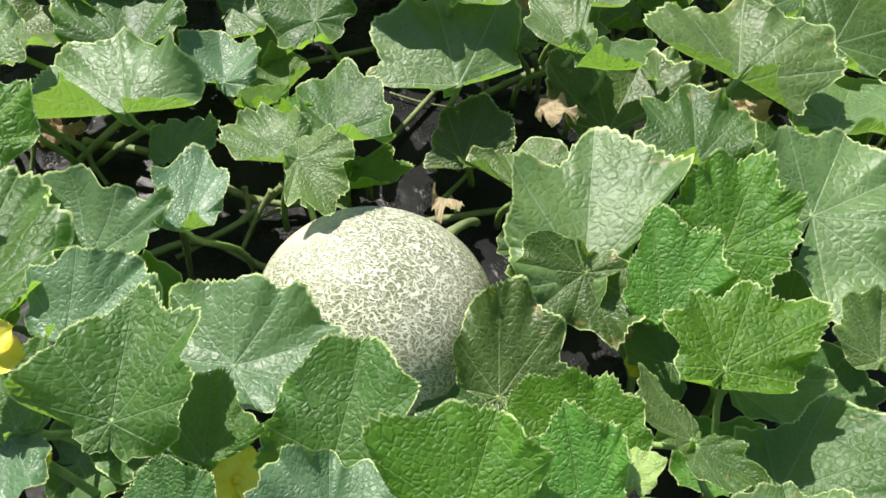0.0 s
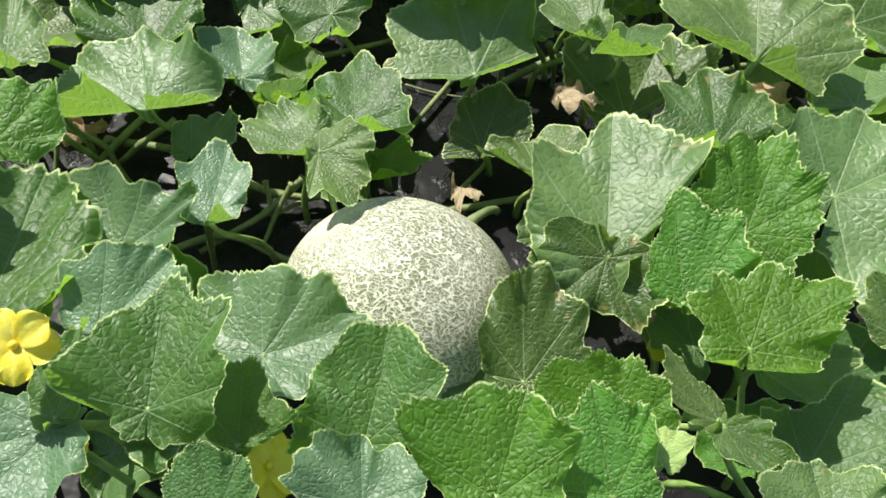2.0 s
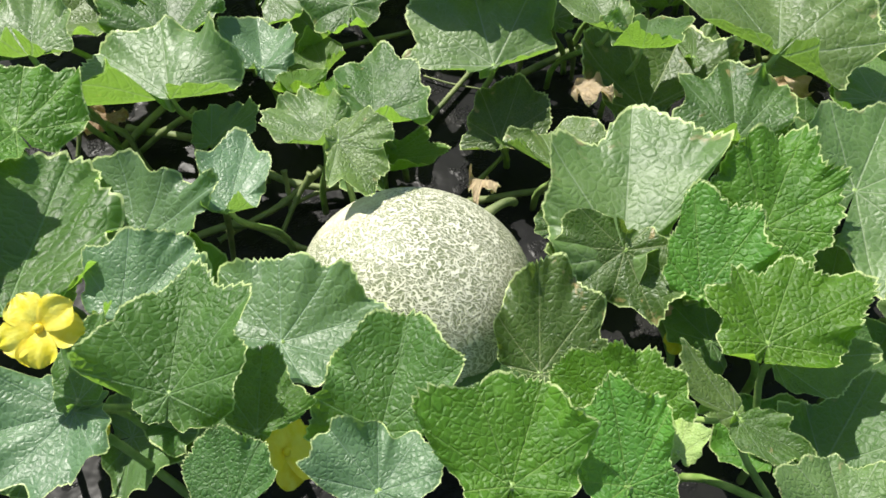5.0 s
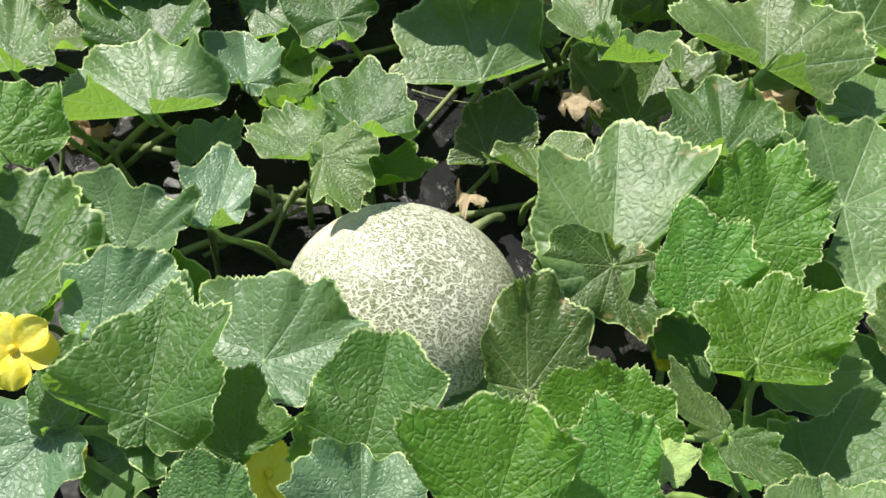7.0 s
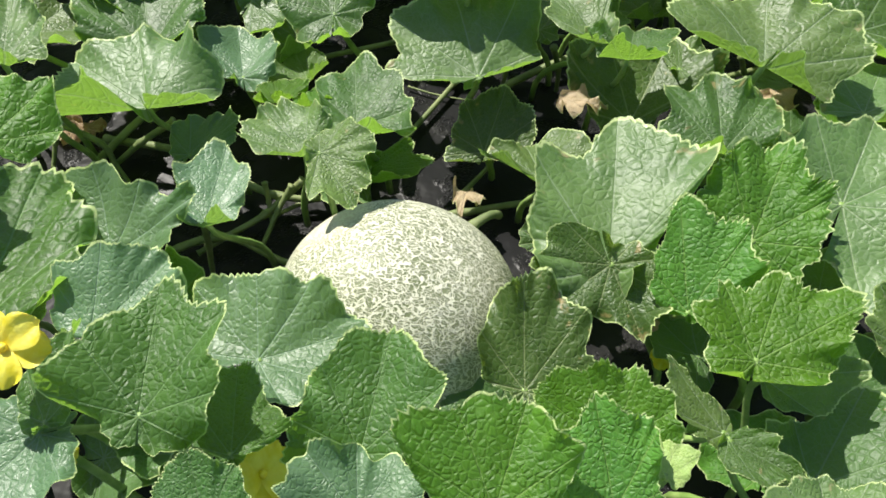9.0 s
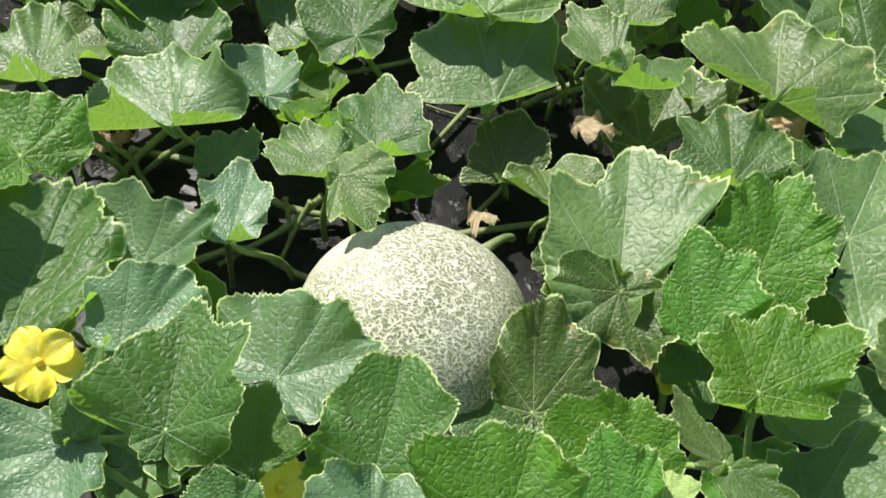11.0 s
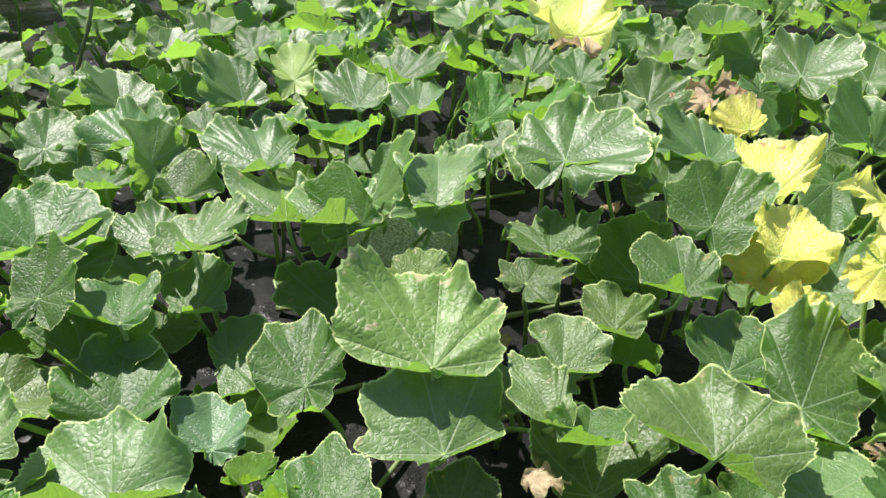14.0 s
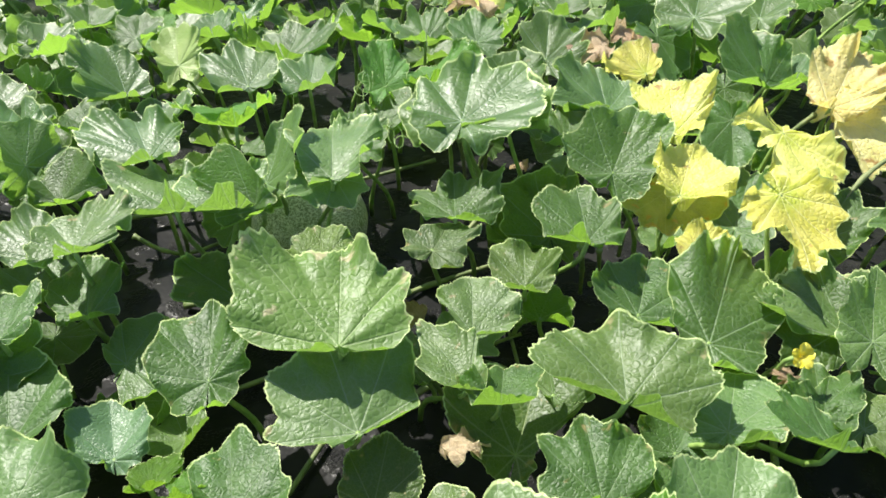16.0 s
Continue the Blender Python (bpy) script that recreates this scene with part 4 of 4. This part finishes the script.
def scatter():
    step = 0.088
    for j in range(-8, 34):
        for i in range(-28, 32):
            x, y = i * step + RNG.uniform(-0.035, 0.035), j * step + RNG.uniform(-0.035, 0.035)
            seen = -0.36 - max(0, y - 0.2) * 0.10 < x - 0.10 and x < 0.66 + max(0, y - 0.2) * 0.2 and -0.30 < y < 0.82
            wide = abs(x - 0.15) < 0.75 + 0.75 * max(y + 0.2, 0)
            if -0.70 < x < -0.54 and 0.80 < y < 1.02:
                continue
            if y > 2.9 or not wide or (y < -0.2 and math.hypot(x - 0.07, y + 0.34) < 0.24):
                continue
            if seen:
                bare = math.hypot(x - 0.02, y + 0.06) < 0.14 or (-0.02 < x < 0.22 and 0.02 < y < 0.28) or (-0.22 < x < -0.05 and -0.08 < y < 0.14)
                if not bare and RNG.random() < (0.75 if y < -0.02 else 0.45):
                    ob, m = spare(x, y, RNG.uniform(0.035, 0.085), 14, RNG.uniform(0.65, 1.0))
                    petiole(ob, m, 0.06)
                continue
            z = RNG.uniform(0.13, 0.22) if RNG.random() < 0.8 else RNG.uniform(0.06, 0.12)
            ob, m = spare(x, y, z, 16, RNG.uniform(0.8, 1.2))
            if y < 1.3:
                petiole(ob, m, 0.07)
            if y > 0.6 and RNG.random() < 0.55:
                spare(x + 0.04, y + 0.04, RNG.uniform(0.07, 0.13), 14, RNG.uniform(0.7, 1.0))


scatter()


def outer_foliage():
    """The rest of the bed to both sides and behind, as one mass of leaves."""
    rng = random.Random(5)
    forms = [blade(any_reach(0.056), 0.7, 0.15, None, 0.15, 0.06, 0.04, 950 + k, 26, 3) for k in range(4)]
    shape = [(np.array([v.co[:] for v in me.vertices]), [tuple(p.vertices) for p in me.polygons], np.array([c.uv[:] for c in me.uv_layers["blade"].data]), np.array([c.uv[:] for c in me.uv_layers["rim"].data])) for me in forms]
    verts, faces, kinds, uvs, rims = [], [], [], [], []
    for j in range(-12, 37):
        for i in range(-28, 35):
            x, y = i * 0.088 + rng.uniform(-0.035, 0.035), j * 0.088 + rng.uniform(-0.035, 0.035)
            near = abs(x - 0.15) < 0.75 + 0.75 * max(y + 0.2, 0) and -0.72 < y < 2.9
            if near or math.hypot(x - 0.07, y + 0.34) < 0.3:
                continue
            points, sides, blade_uv, rim_uv = rng.choice(shape)
            m = np.array(pose(x, y, rng.uniform(0.08, 0.21), rng.gauss(8, 16), rng.gauss(0, 16), rng.gauss(5, 65)))
            faces += [tuple(q + len(verts) for q in f) for f in sides]
            kinds += [rng.randint(0, 2)] * len(sides)
            verts += (points @ m[:3, :3].T + m[:3, 3]).tolist()
            uvs.append(blade_uv), rims.append(rim_uv)
    ob = mesh_object("vine_foliage", verts, faces, LEAF["green"])
    ob.data.materials.append(LEAF["blue"]), ob.data.materials.append(LEAF["pale"])
    ob.data.polygons.foreach_set("material_index", kinds)
    for name, values in (("blade", uvs), ("rim", rims)):
        ob.data.uv_layers.new(name=name).data.foreach_set("uv", np.concatenate(values).astype(np.float32).ravel())
    for me in forms:
        bpy.data.meshes.remove(me)
    tagged(ob, "dense green melon foliage covering the rest of the bed", "foliage", kind="stuff")


outer_foliage()


# ---- dead leaves, vines, tendrils and flowers ----
def dead(x, y, z, rx, ry, rz, size, wave):
    """A shrivelled leaf, its margin rolled in."""
    reach = [100 * size * c for c in (0.35, 0.5, 0.75, 0.8, 1.0, 0.7, 0.6, 0.45, 0.3)]
    return leaf(x, y, z, rx, ry, rz, reach, 0.6, (RNG.choice((-90, 90)), 30 * size, 0, 80 * size, 40 * size), 0.6, -0.3, wave, False, "dry")


dead(0.150, 0.130, 0.112, 15, -20, -70, 0.030, 0.25)
dead(0.066, 0.082, 0.045, 50, 10, 170, 0.024, 0.25)
dead(0.366, 0.192, 0.060, 30, 10, 40, 0.026, 0.25)
dead(0.134, 0.268, 0.090, 20, 0, 90, 0.022, 0.25)
dead(0.447, 0.733, 0.212, 8, -8, 80, 0.050, 0.20)
dead(0.420, 0.737, 0.208, 5, 10, 20, 0.040, 0.20)
dead(0.488, 0.760, 0.214, 12, 5, -60, 0.045, 0.20)
dead(0.508, 0.739, 0.210, 10, 0, 170, 0.035, 0.20)
dead(0.312, 0.621, 0.084, 10, 10, 30, 0.020, 0.20)
dead(0.139, 0.366, 0.050, 10, -20, 60, 0.030, 0.20)
dead(-0.093, 0.321, 0.100, 10, 0, 0, 0.018, 0.20)
dead(0.299, 0.882, 0.215, 60, 0, 0, 0.030, 0.20)
dead(0.281, 0.914, 0.215, 30, 10, 90, 0.040, 0.20)
dead(-0.318, 0.168, 0.020, 10, 10, 30, 0.030, 0.20)
dead(-0.332, 0.174, 0.020, 10, -20, 120, 0.025, 0.20)
dead(-0.054, -0.107, 0.030, 20, 10, 30, 0.020, 0.20)
dead(0.460, 0.155, 0.130, 30, 10, 30, 0.016, 0.20)
dead(0.194, -0.081, 0.100, 30, 0, 0, 0.014, 0.20)
leaf(-0.038, 0.105, 0.045, 35, 10, 20, (0.7, 1.0, 1.3, 1.2, 1.6, 1.1, 1.2, 1.0, 0.6), cup=0.5, tone="lime")
leaf(-0.030, 0.110, 0.040, 30, -20, -40, (0.6, 0.9, 1.1, 1.0, 1.3, 1.0, 1.0, 0.8, 0.5), cup=0.5, tone="lime", stalk=False)


def vine(points, thick, name="vine_stem", material=None):
    """A runner over the film, with thicker nodes."""
    line = []
    for k in range(len(points) - 1):
        a, b = Vector(points[max(k - 1, 0)]), Vector(points[k])
        c, d = Vector(points[k + 1]), Vector(points[min(k + 2, len(points) - 1)])
        line += bend(b, b + (c - a) / 6, c - (d - b) / 6, c, 9)[: 9 if k == len(points) - 2 else 8]
    radii = [thick * (1.0 + (0.35 if i % 8 == 0 else 0.0)) * (1 - 0.35 * i / len(line)) for i in range(len(line))]
    verts, faces = tube(line, radii, 8)
    ob = mesh_object(name, verts, faces, material or VINE)
    return under(ob, owner(points[0][0], points[0][1], "green"), Matrix.Identity(4))


vine([(-0.01, 0.070, 0.010), (0.06, 0.084, 0.012), (0.125, 0.098, 0.014), (0.20, 0.10, 0.02), (0.32, 0.06, 0.02)], 0.0038)
vine([(-0.30, 0.16, 0.015), (-0.20, 0.13, 0.03), (-0.11, 0.09, 0.02), (-0.04, 0.12, 0.01), (0.05, 0.27, 0.01)], 0.0042)
vine([(-0.26, -0.02, 0.012), (-0.16, 0.04, 0.02), (-0.08, 0.02, 0.012), (-0.02, 0.08, 0.012)], 0.0040)
vine([(-0.33, 0.05, 0.012), (-0.25, 0.20, 0.03), (-0.17, 0.26, 0.02), (-0.02, 0.33, 0.012)], 0.0042)
vine([(0.10, 0.26, 0.012), (0.20, 0.30, 0.03), (0.28, 0.26, 0.02), (0.38, 0.30, 0.012), (0.52, 0.32, 0.02)], 0.0042)
vine([(-0.15, 0.46, 0.012), (-0.05, 0.44, 0.03), (0.06, 0.40, 0.03), (0.16, 0.46, 0.012), (0.30, 0.50, 0.02)], 0.0044)
vine([(0.18, 0.48, 0.03), (0.26, 0.55, 0.07), (0.34, 0.60, 0.03), (0.48, 0.58, 0.02)], 0.0040)
vine([(-0.50, 0.60, 0.012), (-0.36, 0.62, 0.03), (-0.22, 0.66, 0.02), (-0.02, 0.70, 0.012), (0.2, 0.76, 0.02)], 0.0044)
vine([(0.50, 0.20, 0.012), (0.46, 0.12, 0.03), (0.44, 0.02, 0.012), (0.36, -0.10, 0.02)], 0.0042)
vine([(0.60, 0.36, 0.10), (0.68, 0.42, 0.16), (0.78, 0.46, 0.19)], 0.0036)
vine([(-0.003, 0.262, 0.006), (0.03, 0.250, 0.006), (0.070, 0.242, 0.006)], 0.0012)
vine([(-0.64, 1.00, 0.02), (-0.615, 1.00, 0.11), (-0.575, 1.00, 0.19), (-0.555, 1.00, 0.25), (-0.57, 1.01, 0.30)], 0.0042)
vine([(-0.66, 0.98, 0.09), (-0.60, 0.96, 0.11), (-0.52, 0.94, 0.13), (-0.46, 0.95, 0.12)], 0.0035)
vine([(-0.62, 1.0, 0.10), (-0.58, 0.93, 0.10), (-0.55, 0.86, 0.06), (-0.50, 0.80, 0.02)], 0.0035)
vine([(-0.333, 0.147, 0.050), (-0.286, 0.131, 0.040), (-0.277, 0.123, 0.020), (-0.263, 0.109, 0.010)], 0.0034)
vine([(-0.212, 0.144, 0.060), (-0.248, 0.133, 0.040), (-0.281, 0.126, 0.015), (-0.313, 0.107, 0.010)], 0.0036)
vine([(-0.328, 0.145, 0.060), (-0.338, 0.140, 0.030), (-0.343, 0.124, 0.010)], 0.0030)
vine([(-0.368, 0.160, 0.070), (-0.371, 0.164, 0.040), (-0.378, 0.166, 0.010)], 0.0030)
vine([(-0.082, 0.085, 0.050), (-0.119, 0.068, 0.020), (-0.153, 0.046, 0.012), (-0.175, 0.028, 0.010)], 0.0036)
vine([(-0.091, 0.078, 0.050), (-0.105, 0.064, 0.030), (-0.119, 0.033, 0.010)], 0.0030)
vine([(-0.116, 0.080, 0.050), (-0.115, 0.074, 0.030), (-0.114, 0.063, 0.010)], 0.0026)
vine([(-0.127, -0.020, 0.120), (-0.145, 0.002, 0.060), (-0.156, 0.007, 0.010)], 0.0032)
vine([(-0.036, 0.090, 0.030), (-0.082, 0.095, 0.010), (-0.111, 0.076, 0.010)], 0.0028)
vine([(0.101, 0.231, 0.080), (0.100, 0.245, 0.040), (0.096, 0.252, 0.010)], 0.0028)
vine([(0.143, 0.229, 0.090), (0.153, 0.244, 0.050), (0.157, 0.259, 0.010)], 0.0032)
vine([(0.320, 0.223, 0.090), (0.341, 0.251, 0.050), (0.363, 0.267, 0.010)], 0.0030)
vine([(0.059, 0.099, 0.020), (0.085, 0.136, 0.020), (0.090, 0.142, 0.030)], 0.0026)
vine([(-0.129, 0.464, 0.150), (-0.153, 0.541, 0.060), (-0.162, 0.561, 0.010)], 0.0034)
vine([(-0.238, 0.594, 0.030), (-0.196, 0.574, 0.015), (-0.156, 0.574, 0.010), (-0.093, 0.596, 0.020)], 0.0034)
vine([(0.210, 0.539, 0.180), (0.227, 0.628, 0.100), (0.236, 0.672, 0.040)], 0.0036)
vine([(0.267, 0.626, 0.120), (0.261, 0.677, 0.060), (0.258, 0.690, 0.020)], 0.0030)
vine([(0.308, 0.321, 0.170), (0.337, 0.388, 0.080), (0.352, 0.424, 0.010)], 0.0036)
vine([(0.334, 0.336, 0.150), (0.364, 0.401, 0.060), (0.373, 0.409, 0.010)], 0.0030)
vine([(0.139, 0.340, 0.020), (0.205, 0.335, 0.020), (0.257, 0.340, 0.030)], 0.0028)
vine([(0.231, 0.406, 0.050), (0.243, 0.377, 0.030), (0.249, 0.297, 0.010)], 0.0030)
vine([(0.688, 0.525, 0.200), (0.665, 0.524, 0.190), (0.626, 0.503, 0.180), (0.617, 0.500, 0.170)], 0.0036)


def tendril(x, y, z, size, turns, lean):
    line = [Vector((x + size * (0.25 * math.cos(w) * (1 - i / 60) + lean * i / 40), y + 0.2 * size * math.sin(w), z + size * (i / 60 + 0.25 * math.sin(w) * i / 40)))
            for i, w in ((i, turns * 6.28 * (i / 40) ** 2) for i in range(40))]
    verts, faces = tube(line, [0.0008 * (1.3 - i / 50) for i in range(40)], 5)
    under(mesh_object("tendril", verts, faces, STEM), owner(x, y, "green"), Matrix.Identity(4))


tendril(0.15, 0.50, 0.19, 0.05, 2.4, -0.6)
tendril(0.08, 0.62, 0.20, 0.05, 2.2, 0.5)
tendril(-0.42, 0.80, 0.20, 0.07, 1.6, 0.8)


def petal_material():
    n = Nodes("yellow petal")
    where = n.coords()
    streak = n.noise(where, 160.0, 3.0)
    colour = n.mix(n.band(streak, 0.3, 0.7), (0.86, 0.72, 0.03, 1), (0.93, 0.85, 0.14, 1))
    n.set(Base_Color=colour, Roughness=0.5)
    n.bump(streak, 0.0010)
    glow = n.node("BsdfTranslucent", {"Color": (0.9, 0.7, 0.03, 1)})
    n.put(n.out.inputs["Surface"], n.node("MixShader", {0: 0.35, 1: n.bsdf.outputs[0], 2: glow.outputs[0]}).outputs[0])
    return n.material


PETAL = petal_material()


def flower(x, y, z, rx, ry, rz, size, openness=1.0, petals=5):
    """A melon blossom: a green cup on a stalk with broad crinkled petals."""
    m = pose(x, y, z, rx, ry, rz)
    cup, faces = tube([(0, 0, -0.5 * size), (0, 0, -0.28 * size), (0, 0, -0.08 * size), (0, 0, 0.02 * size)], [0.05 * size, 0.13 * size, 0.16 * size, 0.10 * size], 10)
    ob = mesh_object("flower", cup, faces, STEM)
    under(ob, owner(x, y, "green"), m)
    ob["label"] = "open yellow melon blossom"
    for k in range(petals):
        rng = np.random.RandomState(40 + k + int(1000 * size))
        s, w = np.meshgrid(np.linspace(0, 1, 10), np.linspace(-1, 1, 11), indexing="ij")
        half = (0.13 + 0.36 * np.sin(np.pi * np.clip(s, 0, 0.72) / 1.44)) * np.sqrt(np.clip(1 - np.clip((s - 0.62) / 0.39, 0, 1) ** 2 * 0.88, 0.02, 1))
        px = w * half * size
        py = s * size * (1 - 0.06 * w * w)
        pz = size * (0.42 * (1.35 - openness) * s + 0.08 * np.sin(np.pi * s) - 0.14 * s ** 3 + 0.05 * np.sin(4 * w + k) * s + 0.05 * np.sin(9 * w + 2 * k) * s * s + 0.09 * rng.normal() * s + 0.10 * w * w * s)
        turn = Matrix.Rotation(2 * math.pi * k / petals + 0.15 * rng.normal(), 4, "Z")
        verts = [turn @ Vector(c) for c in np.stack([px, py, pz], -1).reshape(-1, 3)]
        quads = [(i * 11 + j, i * 11 + j + 1, (i + 1) * 11 + j + 1, (i + 1) * 11 + j) for i in range(9) for j in range(10)]
        mesh_object("petal", verts, quads, PETAL).parent = ob
    heart, sides = tube([(0, 0, 0), (0, 0, 0.10 * size), (0, 0, 0.17 * size), (0, 0, 0.20 * size)], [0.10 * size, 0.12 * size, 0.09 * size, 0.03 * size], 9)
    mesh_object("stamen", heart, sides, PETAL).parent = ob
    low = Vector((x + 0.01, y + 0.02, 0.02))
    back = m.inverted()
    foot = m @ Vector((0, 0, -0.5 * size))
    stalk, faces = tube([back @ p for p in bend(foot, foot - (m.to_3x3() @ Vector((0, 0, 1))) * 0.04, low + Vector((0, 0, 0.06)), low, 8)], [0.0022] * 8, 6)
    mesh_object("stalk", stalk, faces, STEM).parent = ob


flower(-0.157, -0.180, 0.225, 30, -12, 45, 0.0205)
flower(-0.040, -0.212, 0.150, 35, 20, 60, 0.021, 0.9)
flower(-0.154, -0.205, 0.150, 60, 10, 10, 0.012, 0.3)
flower(0.216, -0.080, 0.055, 20, 0, 10, 0.012, 0.2)
flower(0.457, 0.150, 0.165, 40, 10, 0, 0.012, 0.1)
flower(0.580, 1.008, 0.205, 10, 10, 0, 0.012, 0.1)


# ---- melons ----
def melon(x, y, z, half, rot, label, res=(150, 240)):
    """A netted melon; half: the half axes, the long one along its own x."""
    nv, nu = res
    verts = []
    for i in range(nv + 1):
        phi = math.pi * i / nv
        for k in range(nu):
            w = 2 * math.pi * k / nu
            d = Vector((math.cos(phi), math.sin(phi) * math.cos(w), math.sin(phi) * math.sin(w)))
            p = Vector((d.x * half[0], d.y * half[1], d.z * half[2]))
            lump = 0.002 * noise.noise(p * 14)
            verts.append(p + d * lump)
    faces = [(i * nu + k, i * nu + (k + 1) % nu, (i + 1) * nu + (k + 1) % nu, (i + 1) * nu + k) for i in range(nv) for k in range(nu)]
    ob = mesh_object("melon", verts, [f[::-1] for f in faces], RIND)
    ob.matrix_basis = pose(x, y, z, *rot)
    foot = Vector((0.30 * half[0], 0.80 * half[1], 0.42 * half[2]))
    line, sides = tube(bend(foot, foot * 1.10, foot * 1.18 + Vector((0.01, 0.01, 0)), foot * 1.22 + Vector((0.014, 0.012, -0.012)), 8), [0.0070, 0.0050, 0.0040, 0.0036, 0.0034, 0.0034, 0.0034, 0.0034], 9)
    stem = mesh_object("stem", line, sides, VINE)
    stem["label"] = "short dull green fruit stem"
    stem.parent = ob
    return tagged(ob, label, "melon", "ripening melons")


melon(0.020, -0.065, 0.076, (0.091, 0.085, 0.080), (0, 12, -12), "large ripe netted cantaloupe lying on black film in full sun", (120, 200))
melon(0.012, 0.540, 0.070, (0.076, 0.070, 0.070), (0, 0, 20), "netted cantaloupe half hidden in the shade of leaves", (80, 120))
